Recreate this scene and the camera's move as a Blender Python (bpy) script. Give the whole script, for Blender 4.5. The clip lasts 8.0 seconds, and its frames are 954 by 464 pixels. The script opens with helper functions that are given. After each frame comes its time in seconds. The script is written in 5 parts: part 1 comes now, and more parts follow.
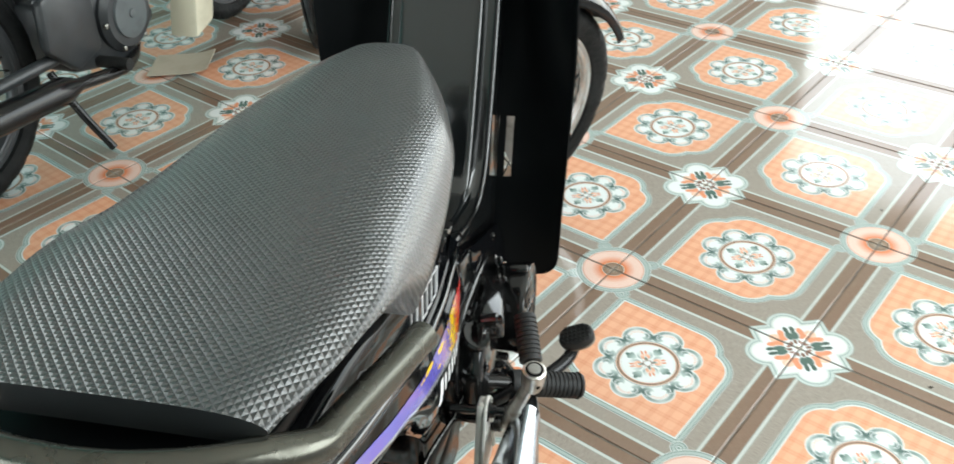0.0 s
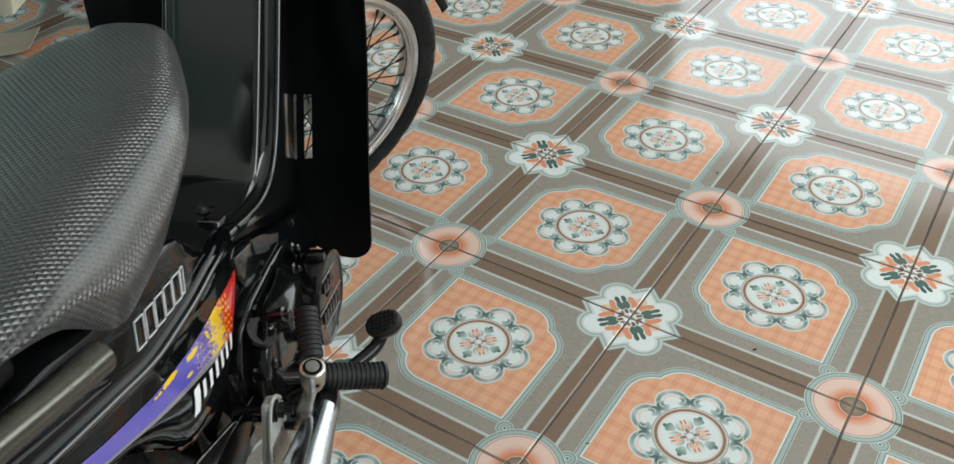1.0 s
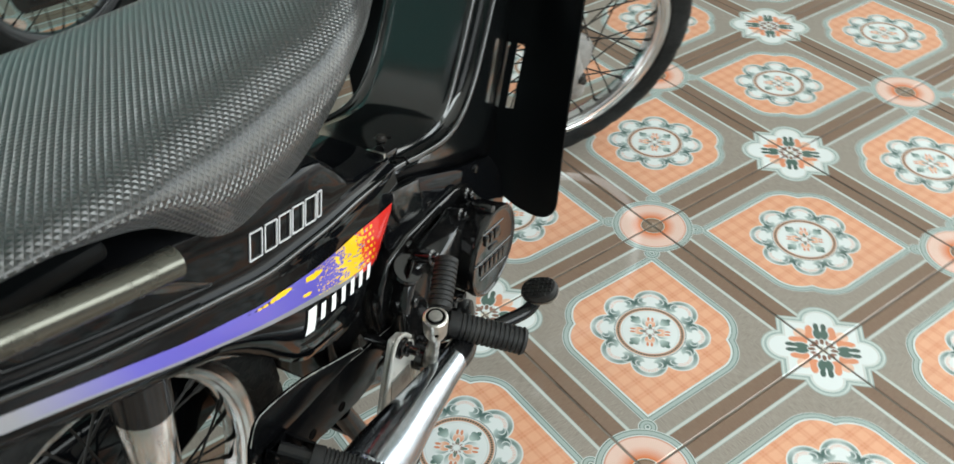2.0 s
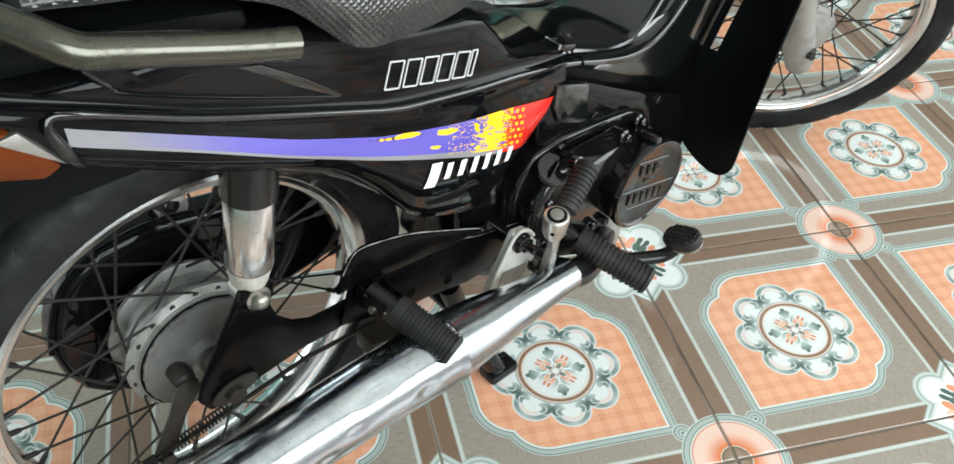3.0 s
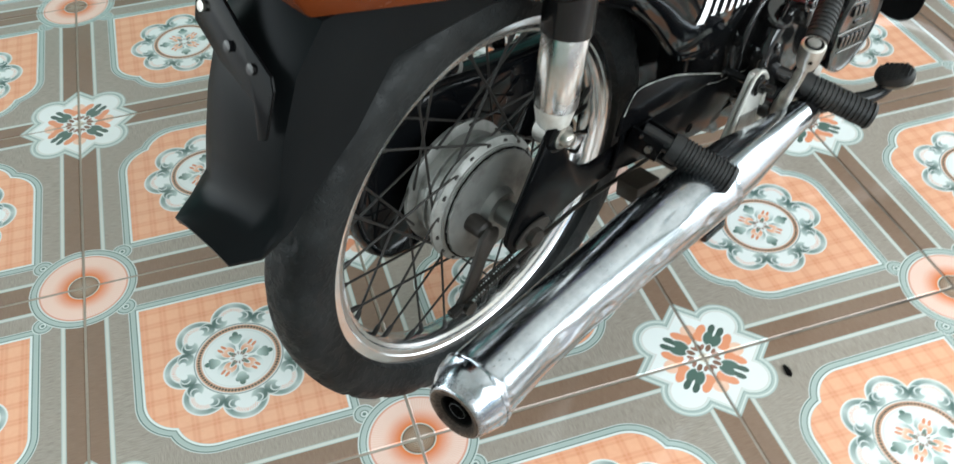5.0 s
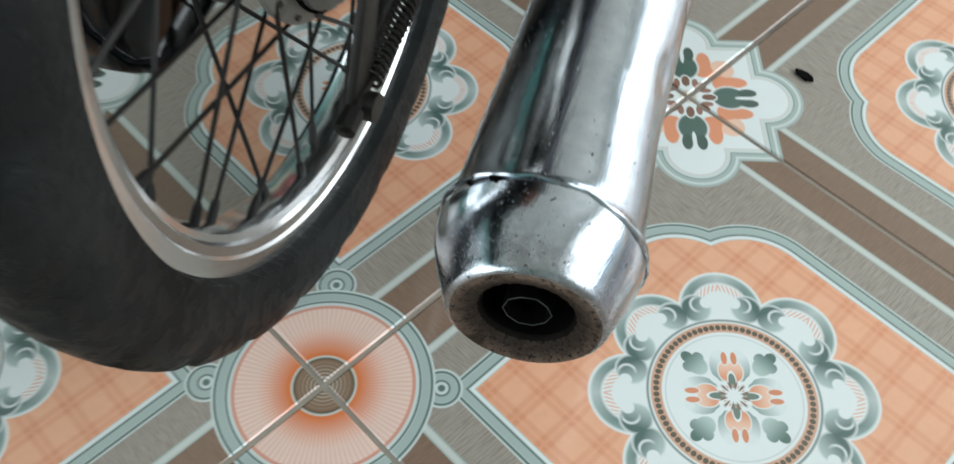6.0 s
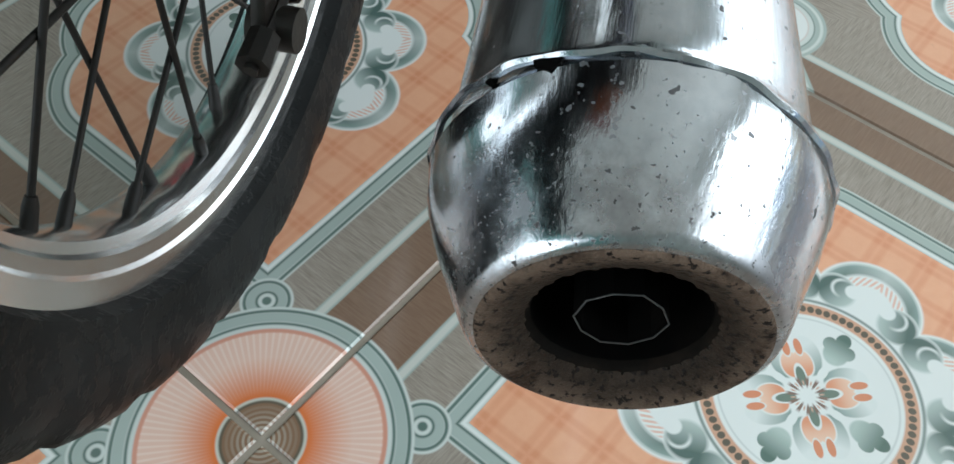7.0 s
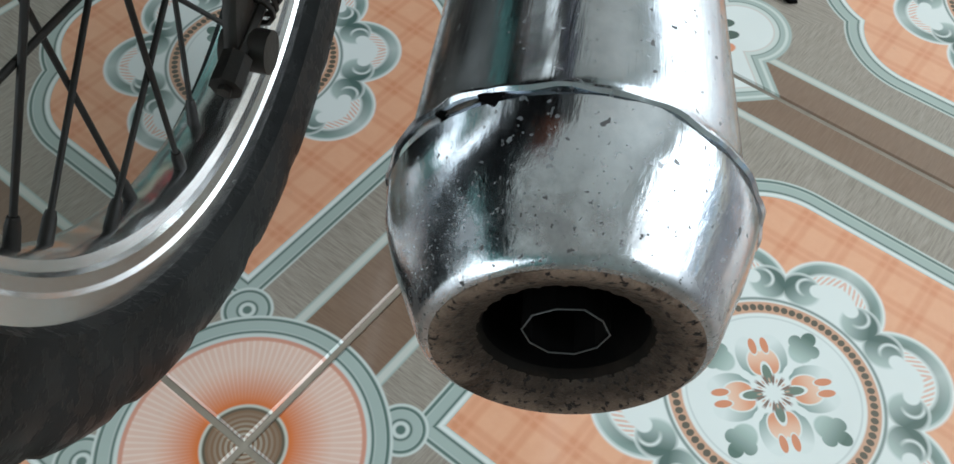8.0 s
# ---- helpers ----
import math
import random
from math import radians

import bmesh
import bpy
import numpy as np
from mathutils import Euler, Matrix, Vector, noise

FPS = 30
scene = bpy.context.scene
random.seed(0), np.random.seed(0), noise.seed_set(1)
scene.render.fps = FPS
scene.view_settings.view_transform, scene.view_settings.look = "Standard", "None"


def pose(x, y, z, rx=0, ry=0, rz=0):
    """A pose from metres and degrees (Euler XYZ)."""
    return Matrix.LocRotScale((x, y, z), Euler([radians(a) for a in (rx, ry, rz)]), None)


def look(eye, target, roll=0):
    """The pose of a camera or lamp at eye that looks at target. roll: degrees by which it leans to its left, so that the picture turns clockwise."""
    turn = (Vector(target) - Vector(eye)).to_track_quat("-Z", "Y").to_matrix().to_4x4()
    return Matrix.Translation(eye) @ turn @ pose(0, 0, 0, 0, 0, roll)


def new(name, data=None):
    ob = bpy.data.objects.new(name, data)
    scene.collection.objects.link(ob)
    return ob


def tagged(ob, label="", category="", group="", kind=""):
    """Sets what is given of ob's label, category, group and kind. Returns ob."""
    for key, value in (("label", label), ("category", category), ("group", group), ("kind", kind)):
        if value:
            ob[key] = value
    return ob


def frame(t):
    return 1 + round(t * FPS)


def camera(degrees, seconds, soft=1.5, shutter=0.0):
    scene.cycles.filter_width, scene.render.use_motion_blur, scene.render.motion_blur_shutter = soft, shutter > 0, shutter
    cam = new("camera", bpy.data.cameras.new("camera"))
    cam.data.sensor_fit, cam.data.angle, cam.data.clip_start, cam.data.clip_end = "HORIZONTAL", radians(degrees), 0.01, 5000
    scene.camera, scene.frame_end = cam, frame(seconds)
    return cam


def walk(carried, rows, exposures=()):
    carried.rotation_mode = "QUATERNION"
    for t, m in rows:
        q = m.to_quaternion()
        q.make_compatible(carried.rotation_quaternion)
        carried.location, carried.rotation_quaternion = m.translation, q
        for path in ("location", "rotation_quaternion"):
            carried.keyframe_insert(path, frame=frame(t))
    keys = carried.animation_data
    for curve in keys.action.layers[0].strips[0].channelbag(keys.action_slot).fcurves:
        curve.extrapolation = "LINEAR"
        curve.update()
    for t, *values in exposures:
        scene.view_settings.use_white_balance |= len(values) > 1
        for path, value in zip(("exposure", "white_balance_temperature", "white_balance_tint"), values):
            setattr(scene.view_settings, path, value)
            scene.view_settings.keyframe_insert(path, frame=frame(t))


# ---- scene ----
cam = camera(54.6, 8.0, shutter=0.2)
PATH = [
    (0, (0.771, -0.923, 1.176), (-0.293, 0.315, 0.02), -2.6),
    (0.1, (0.784, -0.94, 1.211), (-0.223, 0.312, 0.021), -2.2),
    (0.4, (0.775, -0.962, 1.189), (-0.094, 0.375, -0.017), -1.2),
    (0.5, (0.788, -0.955, 1.186), (-0.075, 0.389, -0.017), -1.2),
    (1, (0.857, -0.784, 1.155), (-0.022, 0.536, -0.063), -1.1),
    (1.5, (0.856, -0.713, 1.149), (-0.188, 0.423, -0.123), -2.9),
    (2, (0.916, -0.659, 1.146), (-0.33, 0.219, -0.148), -1.1),
    (2.2, (0.949, -0.621, 1.127), (-0.373, 0.127, -0.175), 3.6),
    (3.3, (0.991, -0.595, 1.073), (-0.408, -0.202, -0.301), 3.7),
    (3.5, (0.987, -0.598, 1.074), (-0.413, -0.226, -0.305), 3.8),
    (4, (1.001, -0.632, 1.079), (-0.402, -0.263, -0.298), 4.0),
    (4.5, (1.057, -0.769, 1.089), (-0.35, -0.39, -0.28), 2.7),
    (4.7, (1.074, -0.842, 1.073), (-0.325, -0.462, -0.305), 1.3),
    (5.8, (0.72, -0.95, 0.696), (-0.21, -0.254, -0.932), -1.1),
    (6, (0.667, -0.928, 0.582), (-0.141, -0.102, -1.05), 2.1),
    (6.5, (0.603, -0.904, 0.454), (-0.124, -0.006, -1.178), 3.3),
    (7, (0.591, -0.879, 0.441), (-0.112, 0.038, -1.192), 2.5),
    (7.5, (0.593, -0.881, 0.445), (-0.085, 0.051, -1.19), 3.0),
    (8, (0.599, -0.878, 0.455), (-0.081, 0.055, -1.178), 2.7),
]
walk(cam, [(t, look(eye, target, roll)) for t, eye, target, roll in PATH],
     [(0, 0.40, 6500, 10), (0.5, -0.2, 6500, 10), (1.0, -0.42, 6500, 10), (1.5, -0.2, 6500, 10), (2.2, 0.16, 6500, 10), (3.3, 0.43, 6480, 10), (4.0, 0.46, 6400, 10), (4.7, 0.56, 6300, 10),
      (5.8, 0.04, 6250, 10), (7.0, -0.14, 6200, 10), (8.0, -0.12, 6200, 10)])

# ---- world and light ----
world = bpy.data.worlds.new("world")
scene.world = world
world.use_nodes = True
wn = world.node_tree
sky = wn.nodes.new("ShaderNodeTexSky")
sky.sky_type, sky.sun_disc = "NISHITA", False
sky.sun_elevation, sky.sun_rotation = radians(48), radians(20)
wn.nodes["Background"].inputs["Strength"].default_value = 0.12
wn.links.new(sky.outputs["Color"], wn.nodes["Background"].inputs["Color"])


def sun_lamp():
    data = bpy.data.lights.new("sun", "SUN")
    data.energy, data.angle, data.color = 2.5, radians(0.5), (1, 0.95, 0.88)
    ob = new("sun", data)
    ob.matrix_world = look((2, 9, 10), (2.0 + 1.0, 9 - 2.6, 10 - 3.1))


def opening_lamp(x, y, z, width, height, turn, watts):
    data = bpy.data.lights.new("daylight", "AREA")
    data.shape, data.size, data.size_y, data.energy, data.color = "RECTANGLE", width, height, watts, (0.925, 0.99, 0.965)
    ob = new("daylight", data)
    ob.matrix_world = pose(x, y, z, 90, 0, turn)


sun_lamp()
opening_lamp(0.6, 4.75, 1.2, 3.55, 2.3, 180, 88)
opening_lamp(2.55, 1.4, 1.75, 4.2, 1.7, 90, 152)
opening_lamp(-0.8, -4.35, 1.2, 4.0, 2.2, 0, 90)
opening_lamp(-5.95, -2.2, 1.7, 2.4, 1.6, -90, 40)

# ---- materials ----


class V:
    """A number in a node tree, with arithmetic."""

    def __init__(self, tree, socket):
        self.tree, self.socket = tree, socket

    def _op(self, op, *others):
        node = self.tree.nodes.new("ShaderNodeMath")
        node.operation = op
        for n, v in enumerate((self, *others)):
            if isinstance(v, V):
                self.tree.links.new(v.socket, node.inputs[n])
            else:
                node.inputs[n].default_value = v
        return V(self.tree, node.outputs[0])

    def __add__(self, o): return self._op("ADD", o)
    def __sub__(self, o): return self._op("SUBTRACT", o)
    def __mul__(self, o): return self._op("MULTIPLY", o)
    def __truediv__(self, o): return self._op("DIVIDE", o)
    def __lt__(self, o): return self._op("LESS_THAN", o)
    def __gt__(self, o): return self._op("GREATER_THAN", o)
    def low(self, o): return self._op("MINIMUM", o)
    def high(self, o): return self._op("MAXIMUM", o)
    def size(self): return self._op("ABSOLUTE")
    def root(self): return self._op("SQRT")
    def sin(self): return self._op("SINE")
    def cos(self): return self._op("COSINE")
    def fract(self): return self._op("FRACT")
    def floor(self): return self._op("FLOOR")
    def round(self): return self._op("ROUND")
    def atan(self, o): return self._op("ARCTAN2", o)

    def ramp(self, a, b):
        """0 at a, 1 at b, clamped."""
        node = self.tree.nodes.new("ShaderNodeMapRange")
        self.tree.links.new(self.socket, node.inputs[0])
        node.inputs[1].default_value, node.inputs[2].default_value = a, b
        return V(self.tree, node.outputs[0])

    def within(self, a, b, soft=0.0015):
        return self.ramp(a - soft, a + soft) * self.ramp(b + soft, b - soft)


def far(a, b):
    return (a * a + b * b).root()


class Mat:
    """A principled material and shorthands for its nodes."""

    def __init__(self, name, colour=(0.5, 0.5, 0.5), rough=0.5, metal=0.0, coat=0.0, spec=0.5):
        self.mat = bpy.data.materials.new(name)
        self.mat.use_nodes = True
        self.tree = self.mat.node_tree
        self.bsdf = self.tree.nodes["Principled BSDF"]
        self.put("Base Color", colour), self.put("Roughness", rough), self.put("Metallic", metal)
        self.put("Coat Weight", coat), self.put("Specular IOR Level", spec)

    def put(self, name, value):
        slot = self.bsdf.inputs[name]
        if isinstance(value, V):
            self.tree.links.new(value.socket, slot)
        elif isinstance(value, bpy.types.NodeSocket):
            self.tree.links.new(value, slot)
        else:
            slot.default_value = (*value, 1) if isinstance(value, tuple) else value

    def coords(self, which="Object"):
        return self.tree.nodes.new("ShaderNodeTexCoord").outputs[which]

    def xyz(self, socket):
        node = self.tree.nodes.new("ShaderNodeSeparateXYZ")
        self.tree.links.new(socket, node.inputs[0])
        return [V(self.tree, o) for o in node.outputs]

    def noise(self, scale, detail=3.0, rough=0.55, stretch=None, which="Object"):
        node = self.tree.nodes.new("ShaderNodeTexNoise")
        node.inputs["Scale"].default_value, node.inputs["Detail"].default_value, node.inputs["Roughness"].default_value = scale, detail, rough
        socket = self.coords(which)
        if stretch:
            m = self.tree.nodes.new("ShaderNodeMapping")
            m.inputs["Scale"].default_value = stretch
            self.tree.links.new(socket, m.inputs[0])
            socket = m.outputs[0]
        self.tree.links.new(socket, node.inputs["Vector"])
        return V(self.tree, node.outputs["Fac"])

    def mix(self, fac, a, b):
        node = self.tree.nodes.new("ShaderNodeMix")
        node.data_type = "RGBA"
        for n, v in ((0, fac), (6, a), (7, b)):
            if isinstance(v, V):
                self.tree.links.new(v.socket, node.inputs[n])
            elif isinstance(v, bpy.types.NodeSocket):
                self.tree.links.new(v, node.inputs[n])
            else:
                node.inputs[n].default_value = (*v, 1) if isinstance(v, tuple) else v
        return node.outputs[2]

    def bump(self, height, strength=0.3, distance=0.001):
        node = self.tree.nodes.new("ShaderNodeBump")
        node.inputs["Strength"].default_value, node.inputs["Distance"].default_value = strength, distance
        self.tree.links.new(height.socket, node.inputs["Height"])
        self.tree.links.new(node.outputs[0], self.bsdf.inputs["Normal"])


def worn(name, colour, dirt, rough, metal=0.0, coat=0.0, scale=18.0, amount=0.5, grain=220.0, bump=0.08, spec=0.5):
    """Paint, metal or plastic with dirt patches, uneven gloss and fine grain."""
    m = Mat(name, colour, rough, metal, coat, spec)
    big, fine = m.noise(scale, 5), m.noise(grain, 2)
    patch = big.ramp(0.5, 0.72) * amount
    m.put("Base Color", m.mix(patch, colour, dirt))
    m.put("Roughness", patch * (0.1 if metal < 0.1 else 0.3) + fine * (rough * 0.3) + rough * 0.85)
    m.bump(fine, bump, 0.0006)
    return m.mat


def tile_material():
    m = Mat("glazed_tile", (0.5, 0.5, 0.5), 0.07)
    u, v, _ = m.xyz(m.coords("UV"))
    x, y = u - 0.5, v - 0.5
    ax, ay = x.size(), y.size()
    a, b = ax.low(ay), ax.high(ay)
    same = (x * y) > 0.0
    info = V(m.tree, m.tree.nodes.new("ShaderNodeObjectInfo").outputs["Random"])
    pale, light, dark = (0.58, 0.635, 0.61), (0.35, 0.425, 0.40), (0.085, 0.15, 0.135)
    white, orange = (0.72, 0.76, 0.75), (0.70, 0.268, 0.138)

    grain = m.noise(26, 3, 0.6, (1.0, 12.0, 1.0), "UV")
    cross = m.noise(30, 3, 0.6, (14.0, 1.0, 1.0), "UV")
    upright = ay > ax
    streak = grain * (upright * -1.0 + 1.0) + cross * upright
    colour = m.mix(streak.ramp(0.3, 0.7), (0.215, 0.184, 0.152), (0.355, 0.315, 0.270))
    edge = b * -1.0 + 0.5
    colour = m.mix((edge < 0.066), colour, m.mix(streak.ramp(0.3, 0.7), (0.165, 0.098, 0.064), (0.215, 0.136, 0.092)))
    colour = m.mix(edge.within(0.066, 0.082), colour, light)
    colour = m.mix(edge.within(0.069, 0.079), colour, (0.54, 0.56, 0.52))

    # orange panel with its scalloped corners
    cut = same * (a > 0.10)
    d = cut * (far(a - 0.10, b - 0.19) - 0.125) + (cut * -1.0 + 1.0) * (b - 0.315)
    for lo, hi, c in ((0.0, 0.036, pale), (0.028, 0.033, dark), (0.013, 0.027, light), (0.009, 0.013, dark), (0.003, 0.007, white)):
        colour = m.mix(d.within(lo, hi), colour, c)
    plaid = (x * 15.0).fract().within(0.3, 0.66, 0.04) * 0.5 + (y * 15.0).fract().within(0.3, 0.66, 0.04) * 0.5
    lines = ((x * 15.0).fract().within(0.44, 0.52, 0.03)).high((y * 15.0).fract().within(0.44, 0.52, 0.03))
    mott = m.noise(60, 3, 0.6, None, "UV")
    panel = m.mix(plaid * 0.5 + mott * 0.3, (0.79, 0.42, 0.26), (0.60, 0.205, 0.09))
    panel = m.mix(lines * 0.25, panel, (0.85, 0.46, 0.30))
    colour = m.mix((d < 0.0), colour, panel)

    # medallion
    r, ang = far(x, y), y.atan(x)
    k = ang / (math.pi / 4)
    turn = (k - k.round()) * (math.pi / 4)
    qx, qy = r * turn.cos(), (r * turn.sin()).size()
    scallop = far(qx - 0.176, qy) - 0.076
    colour = m.mix(scallop.low(r - 0.2).ramp(0.003, -0.001), colour, white)
    outer = (qx > 0.160)
    rim = scallop.within(-0.022, -0.004, 0.003) * outer
    colour = m.mix(rim * (qy.ramp(0.0, 0.05) * 0.45 + 0.5), colour, m.mix(scallop.ramp(-0.022, -0.004), dark, (0.20, 0.30, 0.28)))
    hatch = (scallop.within(-0.040, -0.026, 0.002)) * (qx > 0.19) * ((far(qx - 0.17, qy) * 40.0 + qy * 130.0).fract() < 0.5)
    colour = m.mix(hatch * 0.7, colour, (0.72, 0.36, 0.25))
    ball = far(qx - 0.173, qy - 0.046)
    shade = m.mix((qy * 1.0 + qx * 0.35).ramp(0.075, 0.122), (0.47, 0.56, 0.54), (0.06, 0.12, 0.11))
    colour = m.mix(ball.within(-1.0, 0.030, 0.002), colour, white)
    colour = m.mix(ball.within(-1.0, 0.027, 0.003), colour, shade)
    curl = far(qx - 0.182, qy - 0.040)
    colour = m.mix(curl.within(0.013, 0.017, 0.002) * (qy.ramp(0.036, 0.05)), colour, white)
    colour = m.mix(far(qx - 0.186, qy - 0.026).ramp(0.013, 0.010), colour, white)
    colour = m.mix(r.within(-1.0, 0.147), colour, white)
    colour = m.mix(r.within(0.147, 0.1515), colour, (0.20, 0.26, 0.25))
    colour = m.mix(r.within(0.125, 0.144), colour, (0.58, 0.33, 0.22))
    bead = far((ang * (76 / (2 * math.pi))).fract() - 0.5, (r - 0.1345) * 80.0)
    colour = m.mix(bead.ramp(0.5, 0.36), colour, (0.085, 0.075, 0.055))
    colour = m.mix(r.within(0.1175, 0.119), colour, (0.45, 0.50, 0.50))
    k4 = ang / (math.pi / 2)
    t4 = (k4 - k4.round()) * (math.pi / 2)
    lx, ly = r * t4.cos(), (r * t4.sin()).size()
    k5 = k4 - 0.5
    t5 = (k5 - k5.round()) * (math.pi / 2)
    px, py = r * t5.cos(), (r * t5.sin()).size()
    leaf = far((lx - 0.082) / 0.021, ly / 0.0175)
    lobe = far((lx - 0.090) / 0.011, (ly - 0.0135) / 0.0095)
    tip_leaf = far((lx - 0.103) / 0.0135, ly / 0.0105)
    green = m.mix(lx.ramp(0.068, 0.106), (0.42, 0.52, 0.49), (0.07, 0.14, 0.12))
    colour = m.mix(leaf.low(lobe).low(tip_leaf).ramp(1.05, 0.9), colour, green)
    petal = far((px - 0.058) / 0.030, (py - 0.017) / 0.0185)
    base = m.mix((px + py * -0.5).ramp(0.014, 0.064), (0.16, 0.255, 0.235), (0.68, 0.73, 0.72))
    colour = m.mix(petal.ramp(1.06, 0.96), colour, base)
    colour = m.mix(far((lx - 0.043) / 0.012, ly / 0.0058).ramp(1.1, 0.9), colour, white)
    blob = far((px - 0.047) / 0.0195, (py - 0.008) / 0.0135)
    colour = m.mix(blob.ramp(1.2, 1.06), colour, white)
    colour = m.mix(blob.ramp(1.05, 0.93), colour, m.mix(px.ramp(0.035, 0.062), (0.70, 0.30, 0.17), (0.80, 0.55, 0.42)))
    tip = far((px - 0.0725) / 0.0125, (py - 0.0085) / 0.0055)
    colour = m.mix(tip.ramp(1.25, 1.1), colour, white)
    colour = m.mix(tip.ramp(1.08, 0.9), colour, (0.64, 0.24, 0.125))
    bud = far((px - 0.029) / 0.0145, py / 0.0062)
    colour = m.mix(bud.ramp(1.4, 1.25), colour, white)
    colour = m.mix(bud.ramp(1.05, 0.9), colour, (0.13, 0.19, 0.155))
    star = (ang * 12.0).cos()
    colour = m.mix(r.within(0.013, 0.027, 0.003) * star.ramp(0.1, 0.6), colour, (0.20, 0.13, 0.105))
    colour = m.mix(r.within(0.016, 0.022, 0.002) * star.ramp(-0.5, -0.9), colour, (0.55, 0.36, 0.28))
    colour = m.mix((r < 0.010), colour, white)

    # discs at two corners
    cx, cy = ax * -1.0 + 0.5, ay * -1.0 + 0.5
    rd, other = far(cx, cy), same * -1.0 + 1.0
    knot = far(cx - 0.143, cy - 0.143)
    for lo, hi, c in ((-1, 0.037, pale), (0.028, 0.033, dark), (0.016, 0.028, light), (0.012, 0.016, dark), (-1, 0.0065, dark)):
        colour = m.mix(knot.within(lo, hi) * other, colour, c)
    ca = cy.atan(cx)
    for lo, hi, c in ((-1, 0.192, pale), (0.183, 0.188, dark), (0.169, 0.183, light), (0.164, 0.168, dark)):
        colour = m.mix(rd.within(lo, hi) * other, colour, c)
    glow = m.mix(rd.ramp(0.06, 0.115), (0.66, 0.16, 0.035), (0.75, 0.50, 0.41))
    rays = (ca * 104.0).sin().ramp(0.0, 0.8) * rd.ramp(0.06, 0.13)
    glow = m.mix(rays * 0.35, glow, (0.86, 0.76, 0.71))
    colour = m.mix(rd.within(-1, 0.158) * other, colour, (0.62, 0.28, 0.20))
    colour = m.mix(rd.within(-1, 0.152) * other, colour, glow)
    colour = m.mix(rd.within(-1, 0.057) * other, colour, (0.55, 0.55, 0.48))
    colour = m.mix(rd.within(-1, 0.053) * other, colour, (0.09, 0.075, 0.05))
    colour = m.mix(rd.within(-1, 0.049) * other, colour, m.mix((rd * 900.0).sin().ramp(-0.3, 0.3), (0.21, 0.12, 0.07), m.mix(rd.ramp(0.0, 0.05), (0.45, 0.42, 0.35), (0.21, 0.12, 0.07))))

    # star flowers at the two others
    fl = ((cx + cy - 0.25) / 1.4142).low(far(cx - 0.112, cy - 0.112) - 0.09)
    for lo, hi, c in ((-1, 0.002, light), (-0.010, -0.004, pale), (-0.0185, -0.010, light), (-0.0205, -0.0185, dark), (-1, -0.0205, pale), (-0.031, -0.029, (0.62, 0.5, 0.46)), (-1, -0.031, white)):
        colour = m.mix(fl.within(lo, hi) * same, colour, c)
    s, w = (cx + cy) / 1.4142, (cx - cy).size() / 1.4142
    for s0, w0, hs, hw, c in ((0.086, 0.084, 0.026, 0.028, (0.78, 0.50, 0.37)), (0.064, 0.070, 0.018, 0.020, (0.74, 0.42, 0.29)), (0.106, 0.046, 0.030, 0.016, orange), (0.080, 0.042, 0.022, 0.022, orange), (0.091, 0.0, 0.040, 0.035, white), (0.090, 0.0, 0.037, 0.031, (0.055, 0.115, 0.095)), (0.131, 0.0155, 0.021, 0.0115, (0.04, 0.085, 0.07)), (0.122, 0.0, 0.020, 0.0045, white), (0.046, 0.0, 0.019, 0.0125, white), (0.046, 0.0, 0.016, 0.009, (0.17, 0.085, 0.055)), (0.040, 0.020, 0.014, 0.007, (0.26, 0.13, 0.095))):
        colour = m.mix(far((s - s0) / hs, (w - w0) / hw).ramp(1.06, 0.92) * same, colour, c)
    colour = m.mix(far((cx.high(cy) - 0.045) / 0.016, (cx.low(cy)) / 0.010).ramp(1.06, 0.92) * same, colour, (0.24, 0.11, 0.07))
    colour = m.mix(rd.ramp(0.022, 0.016) * same, colour, (0.62, 0.56, 0.46))

    dirt = m.noise(2.2, 6, 0.65)
    dirt2 = m.noise(55, 4, 0.7)
    colour = m.mix(dirt.ramp(0.50, 0.8) * 0.16 + dirt2.ramp(0.66, 0.78) * 0.16 + info * 0.05, colour, (0.17, 0.145, 0.12))
    # a thin pale film over the glaze, painting in the haze of glare
    colour = m.mix(dirt.ramp(0.3, 0.7) * 0.05 + 0.025, colour, (0.50, 0.45, 0.385))
    m.put("Base Color", colour)
    m.put("Roughness", dirt * 0.10 + dirt2 * 0.06 + 0.03)
    m.bump(m.noise(9, 3), 0.05, 0.002)
    return m.mat


TILE = tile_material()


def grout_material():
    """Beige cement grout, much darker towards the north doorway and darker in patches."""
    m = Mat("grout", (0.36, 0.32, 0.265), 0.85)
    _, y, _ = m.xyz(m.coords())
    patch, fine = m.noise(7, 4), m.noise(120, 3)
    dark_mix = (y + (patch - 0.5) * 1.6).ramp(-0.75, 0.35) * 0.7 + patch.ramp(0.45, 0.7) * 0.3
    m.put("Base Color", m.mix(dark_mix, m.mix(fine, (0.25, 0.215, 0.175), (0.38, 0.33, 0.27)), m.mix(fine, (0.028, 0.02, 0.016), (0.075, 0.055, 0.042))))
    m.bump(fine, 0.4, 0.0006)
    return m.mat


